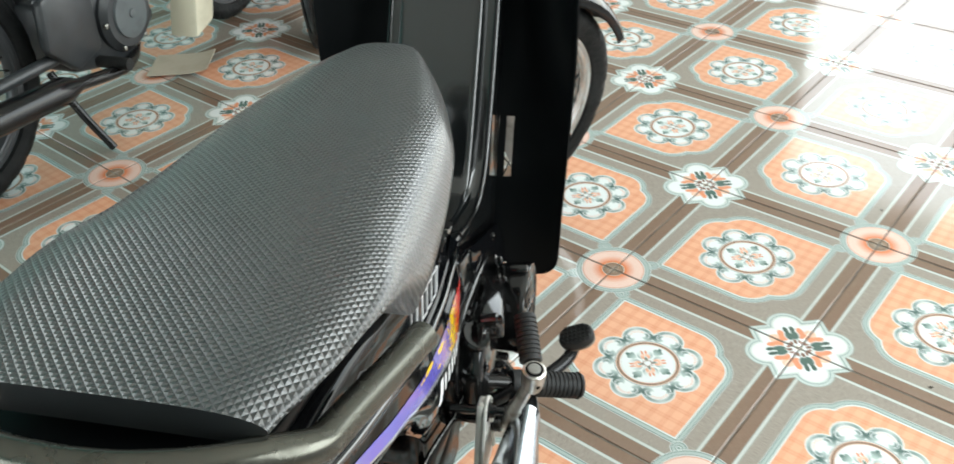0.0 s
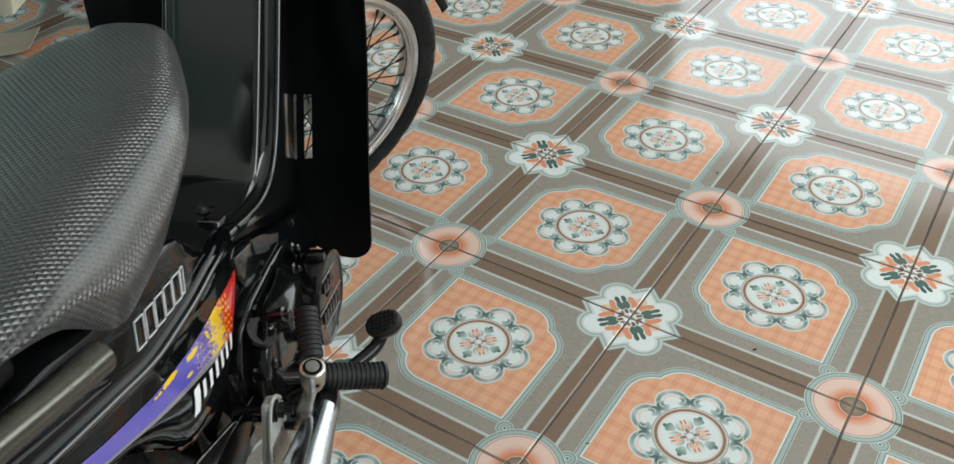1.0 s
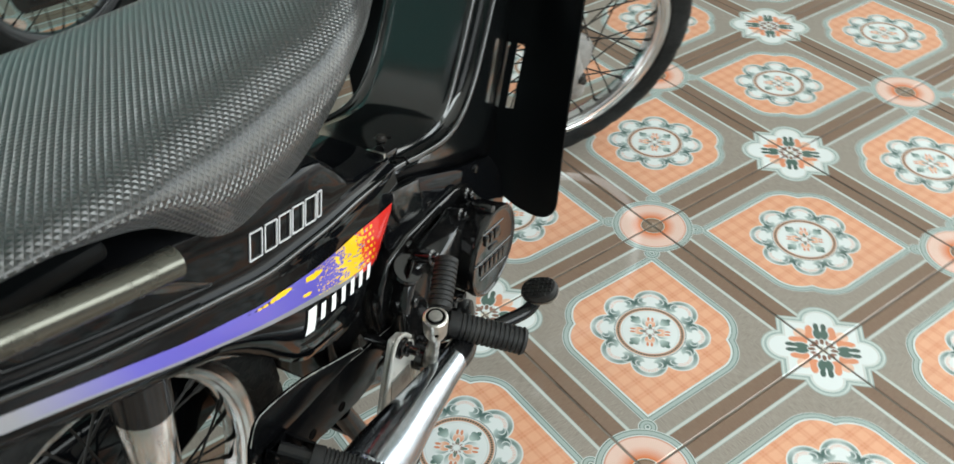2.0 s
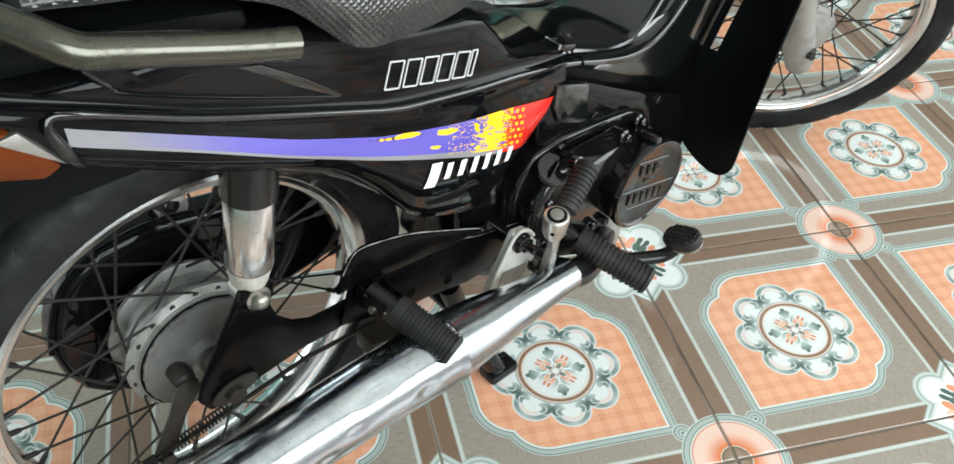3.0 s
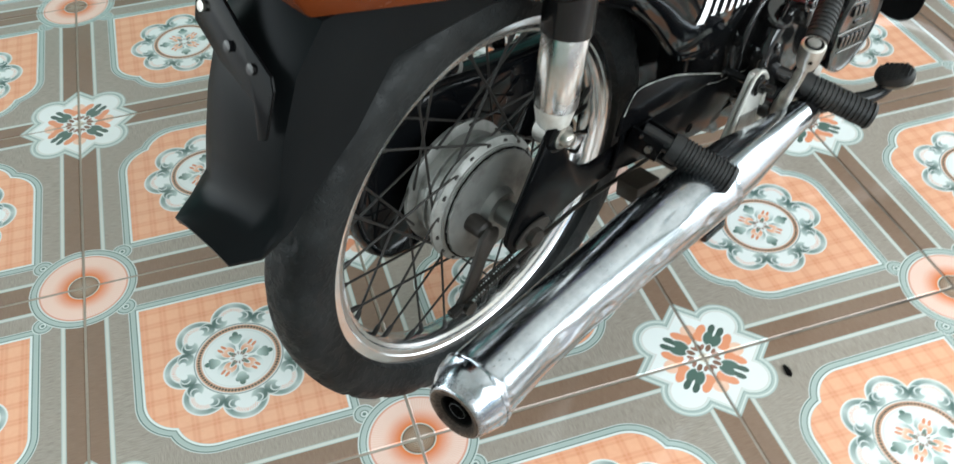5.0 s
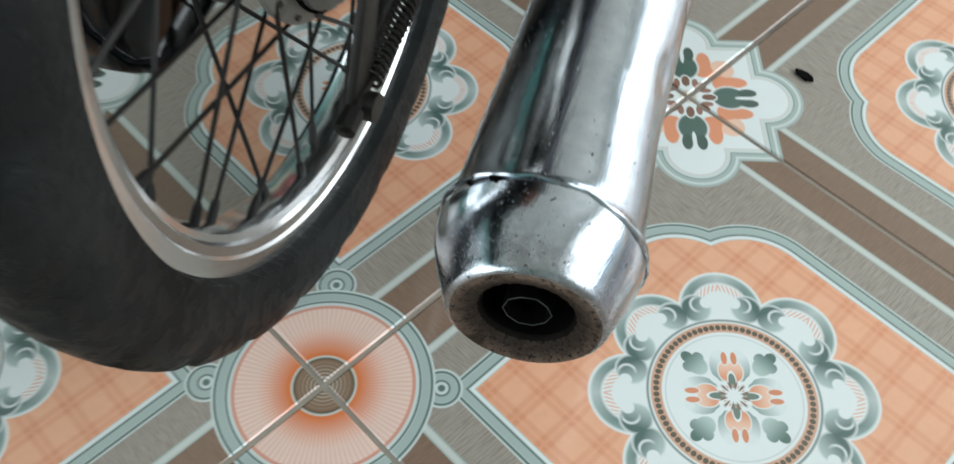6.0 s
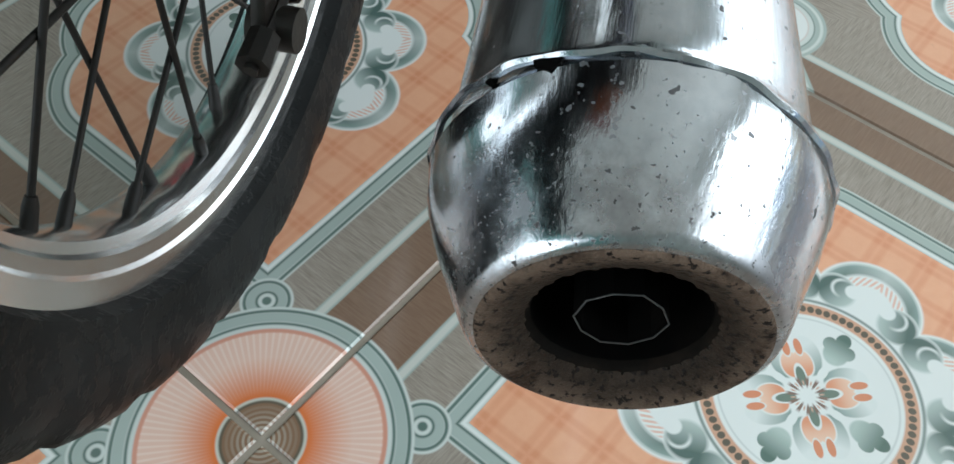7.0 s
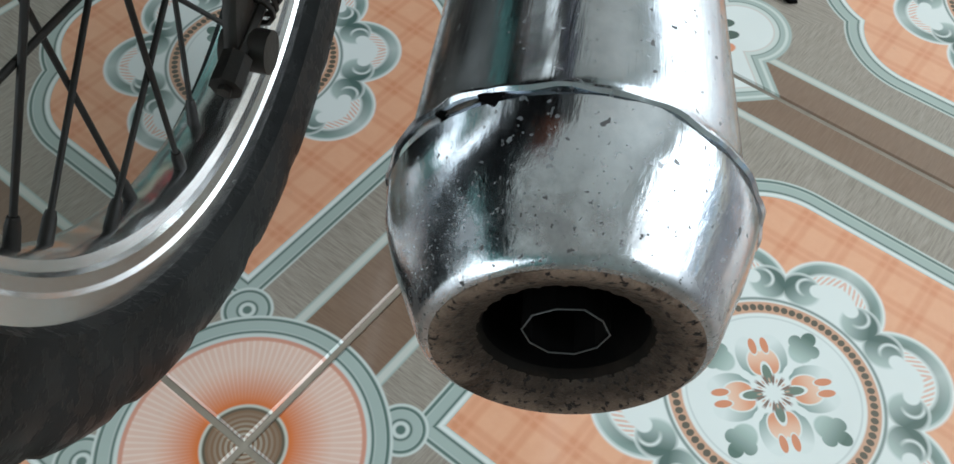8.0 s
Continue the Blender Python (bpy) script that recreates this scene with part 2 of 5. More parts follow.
GROUT = grout_material()
WALL = worn("wall_paint", (0.50, 0.54, 0.52), (0.4, 0.42, 0.4), 0.75, scale=3, amount=0.5, grain=90, bump=0.1)
TEAL = worn("teal_paint", (0.16, 0.42, 0.40), (0.12, 0.3, 0.28), 0.6, scale=4, amount=0.5)
CEILING = worn("ceiling_paint", (0.62, 0.63, 0.61), (0.52, 0.52, 0.5), 0.8, scale=3, amount=0.4)
CONCRETE = worn("concrete", (0.42, 0.41, 0.39), (0.25, 0.24, 0.22), 0.9, scale=2, amount=0.7, grain=60, bump=0.3)
GLOSS = worn("gloss_black_paint", (0.0025, 0.0028, 0.0034), (0.006, 0.006, 0.006), 0.05, scale=9, amount=0.35, grain=420, bump=0.012, spec=0.16)
ENGINE = worn("engine_black_paint", (0.004, 0.004, 0.0042), (0.016, 0.014, 0.012), 0.10, scale=30, amount=0.5, grain=300, bump=0.03, spec=0.55)
SATIN = worn("satin_black_paint", (0.002, 0.0021, 0.0024), (0.006, 0.0056, 0.005), 0.2, scale=24, amount=0.5, grain=300, bump=0.04, spec=0.06)
COVER = worn("polished_black_cover", (0.004, 0.0048, 0.005), (0.008, 0.0085, 0.0085), 0.12, scale=9, amount=0.4, grain=420, bump=0.015, spec=0.9)
BRIGHTALLOY = worn("bright_alloy", (0.66, 0.65, 0.61), (0.36, 0.33, 0.28), 0.4, 0.5, scale=40, amount=0.6, grain=300, bump=0.2)
HUBALLOY = worn("grey_hub_alloy", (0.25, 0.25, 0.235), (0.10, 0.096, 0.088), 0.5, 0.55, scale=36, amount=0.8, grain=320, bump=0.3)
DARKALLOY = worn("dark_grey_alloy", (0.17, 0.17, 0.16), (0.08, 0.075, 0.07), 0.42, 0.5, scale=30, amount=0.8, grain=320, bump=0.25)
FORKALLOY = worn("pale_cast_alloy", (0.29, 0.28, 0.265), (0.16, 0.155, 0.145), 0.5, 0.45, scale=26, amount=0.7, grain=260, bump=0.3)
DARKSTEEL = worn("dark_brown_steel", (0.019, 0.016, 0.0135), (0.030, 0.022, 0.016), 0.5, 0.2, scale=60, amount=0.7, grain=350, bump=0.3)
ENAMEL = worn("black_enamel", (0.006, 0.006, 0.0065), (0.022, 0.019, 0.016), 0.17, scale=16, amount=0.5, grain=260, bump=0.05, spec=0.32)
PLASTIC = worn("matt_black_plastic", (0.0035, 0.0042, 0.0046), (0.0065, 0.0072, 0.0075), 0.30, scale=7, amount=0.4, grain=500, bump=0.04, spec=0.055)
RUBBER = worn("rubber", (0.012, 0.012, 0.012), (0.045, 0.042, 0.038), 0.55, scale=22, amount=0.5, grain=350, bump=0.2, spec=0.3)
STEEL = worn("old_steel", (0.34, 0.33, 0.30), (0.10, 0.075, 0.055), 0.33, 1.0, scale=40, amount=0.7, grain=300, bump=0.15)
SPOKE = worn("rusty_spoke", (0.011, 0.010, 0.009), (0.020, 0.013, 0.008), 0.5, 0.0, scale=120, amount=0.6, grain=400, bump=0.3, spec=0.25)
CHROME = worn("chrome", (0.78, 0.79, 0.80), (0.42, 0.40, 0.38), 0.07, 1.0, scale=30, amount=0.25, grain=500, bump=0.02)
ALLOY = worn("cast_alloy", (0.38, 0.375, 0.355), (0.13, 0.12, 0.105), 0.45, 0.85, scale=26, amount=0.7, grain=260, bump=0.25)
AMBER = worn("amber_lens", (0.125, 0.029, 0.008), (0.085, 0.020, 0.006), 0.24, scale=30, amount=0.4, spec=0.05)
REDLENS = worn("red_lens", (0.19, 0.010, 0.022), (0.14, 0.008, 0.016), 0.2, scale=30, amount=0.4, spec=0.3)
# near-black for soot; also painted in for the shade of small holes
SOOT_AND_GAP_BLACK = worn("soot", (0.002, 0.0019, 0.0018), (0.005, 0.004, 0.0035), 0.8, scale=60, amount=0.8, grain=200, bump=0.4, spec=0.05)


def seat_material():
    m = Mat("seat_vinyl", (0.02, 0.021, 0.022), 0.26, 0.0, 0.0, 1.0)
    u, v, _ = m.xyz(m.coords("UV"))
    p, q = ((u + v) * 132.0).fract() - 0.5, ((u - v) * 132.0).fract() - 0.5
    height = (p.size().high(q.size())) * -2.0 + 1.0
    dust = m.noise(7, 4)
    m.put("Base Color", m.mix(dust.ramp(0.4, 0.75) * 0.5, (0.0095, 0.0112, 0.0116), (0.022, 0.0255, 0.0262)))
    m.put("Roughness", dust * 0.10 + 0.25)
    m.put("Sheen Weight", 0.06), m.put("Sheen Roughness", 0.4)
    m.put("Coat Weight", 0.75), m.put("Coat Roughness", 0.2)
    m.bump(height, 1.0, 0.0022)
    return m.mat


def muffler_material():
    m = Mat("muffler_chrome", (0.78, 0.79, 0.8), 0.06, 1.0)
    pit, scratch, big, cloud = m.noise(420, 2), m.noise(60, 4, 0.6, (0.6, 9, 9)), m.noise(14, 4), m.noise(90, 4, 0.7)
    spot = m.noise(260, 2)
    fac = (pit.ramp(0.66, 0.70) * big.ramp(0.42, 0.6)).high(spot.ramp(0.715, 0.735))
    along, _, _ = m.xyz(m.coords("Object"))
    heat = along.ramp(-0.196, -0.224)
    fine = m.noise(800, 2)
    fac = fac.high((fine + heat * 0.06).ramp(0.69, 0.74) * heat.ramp(0.02, 0.2))
    brown = (cloud * 0.6 + big * 0.4 + heat * 0.22).ramp(0.58, 0.76) * heat.ramp(0.25, 0.6) * 0.7
    film = cloud.ramp(0.35, 0.7) * 0.5 + big.ramp(0.4, 0.7) * 0.4
    m.put("Base Color", m.mix(fac * 0.85, m.mix(film, m.mix(brown, (0.50, 0.53, 0.565), (0.17, 0.125, 0.095)), (0.29, 0.315, 0.345)), (0.03, 0.026, 0.024)))
    m.put("Metallic", fac * -0.6 + 1.0)
    m.put("Roughness", fac * 0.5 + scratch * 0.14 + cloud * 0.08 + brown * 0.3 + 0.05)
    m.bump(big * 0.32 + scratch * 0.10 + cloud * 0.04, 0.16, 0.005)
    return m.mat


def burnt_material():
    m = Mat("burnt_steel", (0.3, 0.25, 0.2), 0.5, 0.6, spec=0.12)
    pit, big, blot = m.noise(620, 3), m.noise(38, 5, 0.7), m.noise(170, 4, 0.75)
    base = m.mix(big.ramp(0.38, 0.60), (0.26, 0.185, 0.14), (0.030, 0.018, 0.012))
    base = m.mix(blot.ramp(0.46, 0.66) * 0.7, base, (0.05, 0.035, 0.027))
    # soot blown out of the outlet, ragged
    _, side, up = m.xyz(m.coords("Object"))
    soot = (far((side + 0.1985) / 0.03, (up - 0.2837) / 0.03) + (big - 0.5) * 0.9 + (blot - 0.5) * 0.5).ramp(0.93, 0.72)
    base = m.mix(soot * 0.85, base, (0.010, 0.007, 0.005))
    m.put("Base Color", m.mix(pit.ramp(0.57, 0.61), base, (0.012, 0.009, 0.008)))
    m.put("Metallic", big.ramp(0.55, 0.4) * 0.15)
    m.put("Roughness", big * 0.3 + 0.42)
    m.bump(pit * 0.5 + blot, 0.8, 0.0014)
    return m.mat


def stripe_material():
    """Silver to violet stripe that breaks up into yellow flecks and ends in red. UV: x along, y across, metres."""
    m = Mat("stripe_decal", (0.2, 0.15, 0.6), 0.2, coat=0.5)
    u, v, _ = m.xyz(m.coords("UV"))
    violet, silver = (0.095, 0.078, 0.40), (0.20, 0.20, 0.22)
    colour = m.mix(u.ramp(0.03, 0.13), silver, violet)
    colour = m.mix((v < 0.16), colour, silver)
    fleck = m.noise(120, 1, 0.5, (0.6, 0.09, 1.0), "UV")
    speck = m.noise(330, 0, 0.5, (0.7, 0.10, 1.0), "UV")
    colour = m.mix((u + (fleck - 0.5) * 0.12).ramp(0.432, 0.436), colour, (0.60, 0.022, 0.016))
    wanted = u.ramp(0.385, 0.425) * u.ramp(0.462, 0.428) * 0.27
    dots = ((u * 95.0 + (v * 7.0).floor() * 0.5).fract() < 0.55) * ((v * 7.0).fract() < 0.5) * u.ramp(0.452, 0.456) * u.ramp(0.482, 0.478) * speck.ramp(0.36, 0.42) * (v > 0.14)
    yellow = (fleck + wanted).ramp(0.645, 0.655).high((speck + wanted * 0.8).ramp(0.675, 0.685)) * (u < 0.458) * (v > 0.1) * (u > 0.355)
    yellow = yellow.high(dots)
    colour = m.mix(yellow, colour, (0.80, 0.50, 0.008))
    for u0, v0, hu, hv, c in ((0.285, 0.86, 0.03, 0.05, (0.02, 0.015, 0.02)), (0.300, 0.90, 0.014, 0.10, (0.80, 0.50, 0.008)), (0.286, 0.86, 0.004, 0.06, (0.80, 0.50, 0.008)), (0.276, 0.85, 0.004, 0.05, (0.80, 0.50, 0.008)),
                             (0.267, 0.85, 0.003, 0.05, (0.80, 0.50, 0.008)), (0.352, 0.80, 0.014, 0.10, (0.80, 0.50, 0.008)), (0.336, 0.36, 0.008, 0.05, (0.80, 0.50, 0.008))):
        colour = m.mix((far((u - u0) / hu, (v - v0) / hv) + (fleck - 0.5) * 1.2).ramp(1.05, 0.95), colour, c)
    m.put("Base Color", colour)
    return m.mat


SEAT, MUFFLER, BURNT, STRIPE = seat_material(), muffler_material(), burnt_material(), stripe_material()
SILVERPRINT = Mat("silver_print", (0.55, 0.55, 0.56), 0.3).mat
WHITEPRINT = Mat("white_print", (0.78, 0.78, 0.78), 0.3).mat
CREAM = worn("cream_plastic", (0.66, 0.62, 0.48), (0.45, 0.41, 0.3), 0.5, scale=12, amount=0.5)
CARD = worn("cardboard", (0.46, 0.40, 0.31), (0.34, 0.28, 0.2), 0.85, scale=14, amount=0.5, grain=120, bump=0.2)
RED = worn("red_paint", (0.50, 0.012, 0.03), (0.3, 0.01, 0.02), 0.2, coat=0.5, scale=10, amount=0.3)
LIGHTGREY = worn("light_grey_engine_paint", (0.10, 0.115, 0.12), (0.05, 0.055, 0.055), 0.4, scale=20, amount=0.6)
GREYMETAL = worn("grey_engine_paint", (0.032, 0.035, 0.038), (0.015, 0.015, 0.015), 0.35, 0.0, scale=14, amount=0.6)

# ---- mesh helpers ----


def part(name, bm, material, parent=None, label="", sharp=38):
    """Links a bmesh as one mesh object, smooth but for its sharp edges."""
    bmesh.ops.recalc_face_normals(bm, faces=bm.faces)
    mesh = bpy.data.meshes.new(name)
    bm.to_mesh(mesh)
    bm.free()
    for f in mesh.polygons:
        f.use_smooth = True
    mesh.set_sharp_from_angle(angle=radians(sharp))
    mesh.materials.append(material)
    ob = new(name, mesh)
    ob.parent = parent
    return tagged(ob, label)


def P(f, r, z):
    """A place on the motorcycle: forward of the rear axle, to its right, up."""
    return Vector((f, -r, z))


def loft(rings, caps=True, closed=True):
    bm = bmesh.new()
    rows = [[bm.verts.new(p) for p in ring] for ring in rings]
    n = len(rows[0])
    for a, b in zip(rows, rows[1:]):
        for k in range(n if closed else n - 1):
            bm.faces.new((a[k], a[(k + 1) % n], b[(k + 1) % n], b[k]))
    if caps and closed:
        bm.faces.new(rows[0]), bm.faces.new(rows[-1])
    return bm


def tube(points, radius, n=12, flat=1.0, caps=True):
    """A round bar along points; radius: one number or one for each point."""
    points = [Vector(p) for p in points]
    radii = radius if isinstance(radius, (list, tuple)) else [radius] * len(points)
    rings, up = [], None
    for k, p in enumerate(points):
        way = (points[min(k + 1, len(points) - 1)] - points[max(k - 1, 0)]).normalized()
        if up is None:
            up = way.orthogonal().normalized()
        up = (up - way * up.dot(way)).normalized()
        side = way.cross(up)
        rings.append([p + radii[k] * (math.cos(t) * up + flat * math.sin(t) * side) for t in (2 * math.pi * j / n for j in range(n))])
    return loft(rings, caps)


def bend(points, steps=6):
    """A smooth line through points (Catmull-Rom)."""
    pts = [Vector(p) for p in points]
    pts = [2 * pts[0] - pts[1], *pts, 2 * pts[-1] - pts[-2]]
    out = []
    for a, b, c, d in zip(pts, pts[1:], pts[2:], pts[3:]):
        for k in range(steps):
            t = k / steps
            out.append(0.5 * (2 * b + (c - a) * t + (2 * a - 5 * b + 4 * c - d) * t * t + (3 * b - a - 3 * c + d) * t ** 3))
    return out + [pts[-2]]


def lathe(profile, n=32, at=(0, 0, 0), axis=(0, -1, 0), shape=None, caps=True):
    """Turns (along, radius) pairs round an axis. shape(k, along, radius) may change a radius."""
    axis = Vector(axis).normalized()
    u = axis.orthogonal().normalized()
    w = axis.cross(u)
    rings = []
    for a, r in profile:
        rings.append([Vector(at) + axis * a + (shape(j, a, r) if shape else r) * (math.cos(2 * math.pi * j / n) * u + math.sin(2 * math.pi * j / n) * w) for j in range(n)])
    return loft(rings, caps)


def soften(bm, width, segments=2, angle=30):
    edges = [e for e in bm.edges if len(e.link_faces) == 2 and e.calc_face_angle(0) > radians(angle)]
    bmesh.ops.bevel(bm, geom=edges, offset=width, segments=segments, affect="EDGES", profile=0.5)
    return bm


def plate(outline, r0, r1, bevel=0.003, to=P):
    """A prism over an outline of (f, z), from r0 to r1."""
    bm = bmesh.new()
    a = [bm.verts.new(to(f, r0, z)) for f, z in outline]
    b = [bm.verts.new(to(f, r1, z)) for f, z in outline]
    bm.faces.new(a), bm.faces.new(b)
    for k in range(len(a)):
        j = (k + 1) % len(a)
        bm.faces.new((a[k], a[j], b[j], b[k]))
    bmesh.ops.recalc_face_normals(bm, faces=bm.faces)
    return soften(bm, bevel) if bevel else bm


def hull(points, bevel=0.004):
    bm = bmesh.new()
    for p in points:
        bm.verts.new(p)
    made = bmesh.ops.convex_hull(bm, input=bm.verts)
    bmesh.ops.delete(bm, geom=[v for v in bm.verts if not v.link_faces], context="VERTS")
    bmesh.ops.dissolve_limit(bm, angle_limit=radians(4), verts=bm.verts, edges=bm.edges)
    return soften(bm, bevel) if bevel else bm


def box(centre, size, bevel=0.003, turn=(0, 0, 0)):
    m = pose(*centre, *turn)
    x, y, z = (s / 2 for s in size)
    return hull([m @ Vector((a * x, b * y, c * z)) for a in (-1, 1) for b in (-1, 1) for c in (-1, 1)], bevel)


def join(*meshes):
    """One bmesh out of several."""
    out = meshes[0]
    for bm in meshes[1:]:
        mesh = bpy.data.meshes.new("scratch")
        bm.to_mesh(mesh)
        bm.free()
        out.from_mesh(mesh)
        bpy.data.meshes.remove(mesh)
    return out


def table(f, *pairs):
    return float(np.interp(f, [p[0] for p in pairs], [p[1] for p in pairs]))


def smooth_table(f, *pairs):
    """Like table, rounded off between its points."""
    xs = np.linspace(f - 0.02, f + 0.02, 5)
    return sum(table(x, *pairs) for x in xs) / 5


# ---- room ----
T = 0.4
X0, X1, Y0, Y1, HIGH = -6.0, 2.6, -4.4, 4.8, 3.3


def wall(name, p, q, z0, z1, thick, material, label):
    (x0, y0), (x1, y1) = p, q
    bm = hull([Vector((x, y, z)) for x in (min(x0, x1), max(x0, x1)) for y in (min(y0, y1), max(y0, y1)) for z in (z0, z1)], 0)
    return tagged(part(name, bm, material), label, "wall", kind="structure")


def build_room():
    wall("wall_west", (X0 - 0.15, -1.0), (X0, Y1), 0, HIGH, 0.15, TEAL, "teal painted plaster wall of the room")
    wall("wall_west_corner", (X0 - 0.15, Y0), (X0, -3.4), 0, HIGH, 0.15, TEAL, "teal painted plaster wall beside the window")
    wall("wall_west_sill", (X0 - 0.15, -3.4), (X0, -1.0), 0, 0.9, 0.15, TEAL, "teal painted plaster wall under the window")
    wall("wall_west_lintel", (X0 - 0.15, -3.4), (X0, -1.0), 2.5, HIGH, 0.15, TEAL, "teal painted plaster wall over the window")
    wall("wall_east", (X1, Y0), (X1 + 0.15, -0.7), 0, HIGH, 0.15, WALL, "pale painted plaster pier beside the open front")
    wall("wall_east_pier", (X1, 3.5), (X1 + 0.15, Y1), 0, HIGH, 0.15, WALL, "pale painted plaster pier beside the open front")
    wall("wall_east_lintel", (X1, -0.7), (X1 + 0.15, 3.5), 2.65, HIGH, 0.15, WALL, "pale painted lintel over the open front")
    wall("wall_south", (X0 - 0.15, Y0 - 0.15), (-2.8, Y0), 0, HIGH, 0.15, TEAL, "teal painted plaster wall beside the back doorway")
    wall("wall_south_pier", (1.2, Y0 - 0.15), (X1 + 0.15, Y0), 0, HIGH, 0.15, TEAL, "teal painted plaster wall beside the back doorway")
    wall("wall_south_lintel", (-2.8, Y0 - 0.15), (1.2, Y0), 2.35, HIGH, 0.15, TEAL, "teal painted lintel over the back doorway")
    wall("wall_north", (X0 - 0.15, Y1), (-1.2, Y1 + 0.15), 0, HIGH, 0.15, WALL, "pale painted plaster wall beside the wide doorway")
    wall("wall_north_pier", (2.4, Y1), (X1 + 0.15, Y1 + 0.15), 0, HIGH, 0.15, WALL, "pale painted plaster pier beside the wide doorway")
    wall("wall_north_lintel", (-1.2, Y1), (2.4, Y1 + 0.15), 2.4, HIGH, 0.15, WALL, "pale painted lintel over the wide doorway")
    bm = hull([Vector((x, y, z)) for x in (X0 - 0.15, X1 + 0.15) for y in (Y0 - 0.15, Y1 + 0.15) for z in (HIGH, HIGH + 0.12)], 0)
    tagged(part("ceiling", bm, CEILING), "plain grey ceiling of the room", "ceiling", kind="structure")
    bm = hull([Vector((x, y, z)) for x in (-40, 40) for y in (-40, 40) for z in (-0.3, -0.1)], 0)
    tagged(part("ground", bm, CONCRETE), "grey concrete yard outside the doorway", "ground", kind="structure")


build_room()


# ---- the motorcycle ----
bike = new("motorcycle")
bike.matrix_world = pose(0.281, -0.684, 0, 0, 0, 117.4)
tagged(bike, "old black underbone motorcycle on its centre stand, violet stripe, chrome exhaust", "motorcycle")


def wheel(name, m, parent, radius, half, hub_radius, drum, spokes=36, label="spoked wheel with a chrome rim", finish=None):
    """A spoked wheel round its own Y axis; the rim is the wheel itself."""
    rim_profile = [(-0.0205, 0.214), (-0.021, 0.224), (-0.019, 0.2255), (-0.0165, 0.224), (-0.0155, 0.215), (-0.010, 0.207), (-0.004, 0.2035), (0.004, 0.2035), (0.010, 0.207),
                   (0.0155, 0.215), (0.0165, 0.224), (0.019, 0.2255), (0.021, 0.224), (0.0205, 0.214), (0.0188, 0.2122), (0.0175, 0.2070), (0.0150, 0.2055), (0.0128, 0.2015), (0.0085, 0.1996), (0.0045, 0.1990), (-0.0045, 0.1990), (-0.0085, 0.1996), (-0.0128, 0.2015), (-0.0150, 0.2055), (-0.0175, 0.2070), (-0.0188, 0.2122), (-0.0205, 0.214)]
    dimple = lambda j, a, r: r - 0.00035 * (1 + math.cos((j - 2) * math.pi / 4)) * (1.0 if abs(a) < 0.006 else 0.6) if abs(a) < 0.0088 and r < 0.2 else r  # noqa: E731
    bm = lathe(rim_profile, 288, shape=dimple, caps=False)
    bmesh.ops.remove_doubles(bm, verts=bm.verts, dist=1e-5)
    rim = part(name, bm, finish or RIM, parent, label, 24)
    rim.matrix_local = m
    n, rt = 288, radius
    prof = [(-0.0175, 0.2215), (-0.0205, 0.2235)]
    for k in range(21):
        t = -1.0 + 2.0 * k / 20
        prof.append((half * math.sin(t * 1.9) / math.sin(math.pi / 2) if abs(t) < 0.827 else math.copysign(half * (1 - 0.75 * (abs(t) - 0.827)), t), 0.226 + (rt - 0.226) * (1 - abs(t) ** 2.6)))
    prof += [(0.0205, 0.2235), (0.0175, 0.2215)]

    def tread(j, a, r):
        shoulder = half * 0.36 < abs(a) and r > rt - 0.024
        cutj = (j + (5 if a > 0 else 0) + int(abs(a) * 260)) % 12
        groove = 0.0028 if shoulder and cutj < 3 else 0.0
        rib = 0.0024 if 0.2 < abs(a) / half < 0.34 else 0.0
        return r - groove - rib

    tyre_bm = lathe(prof, n, shape=tread, caps=False)
    part("tyre", tyre_bm, TYRE, rim, "worn black rubber tyre", 35)
    h = hub_radius
    if drum:
        prof = [(-0.036, 0.02), (-0.036, h * 0.9), (-0.033, h + 0.002), (-0.0275, h + 0.003), (-0.026, h), (-0.025, h * 0.88), (-0.014, h * 0.87), (-0.013, h * 0.91), (-0.010, h * 0.91), (-0.009, h * 0.87), (-0.003, h * 0.87),
                (-0.002, h * 0.91), (0.001, h * 0.91), (0.002, h * 0.88), (0.009, h * 0.9), (0.010, h + 0.002), (0.0115, h + 0.005), (0.0165, h + 0.005), (0.018, h + 0.002), (0.021, h * 0.955), (0.0225, h * 0.955), (0.023, h * 0.935), (0.027, h * 0.93)]
        hub = part("hub", lathe(prof + [(0.0272, 0.02)], 72), HUBALLOY, rim, "dull cast alloy hub")
        # dark discs painted in for the shaded spoke holes
        for k in range(18):
            t = 2 * math.pi * (k + 0.25) / 18
            part("hole_disc", lathe([(0, 0.001), (0, 0.0034), (0.0012, 0.0034), (0.0013, 0.001)], 8, (h * 0.99 * math.cos(t), -0.0185, h * 0.99 * math.sin(t)), (0, -1, 0)), DARKSTEEL, hub)
        ragged = lambda j, a, r: r + 0.0012 * math.sin(j * 2.3) * math.sin(j * 0.7) if r > h * 0.86 else r  # noqa: E731
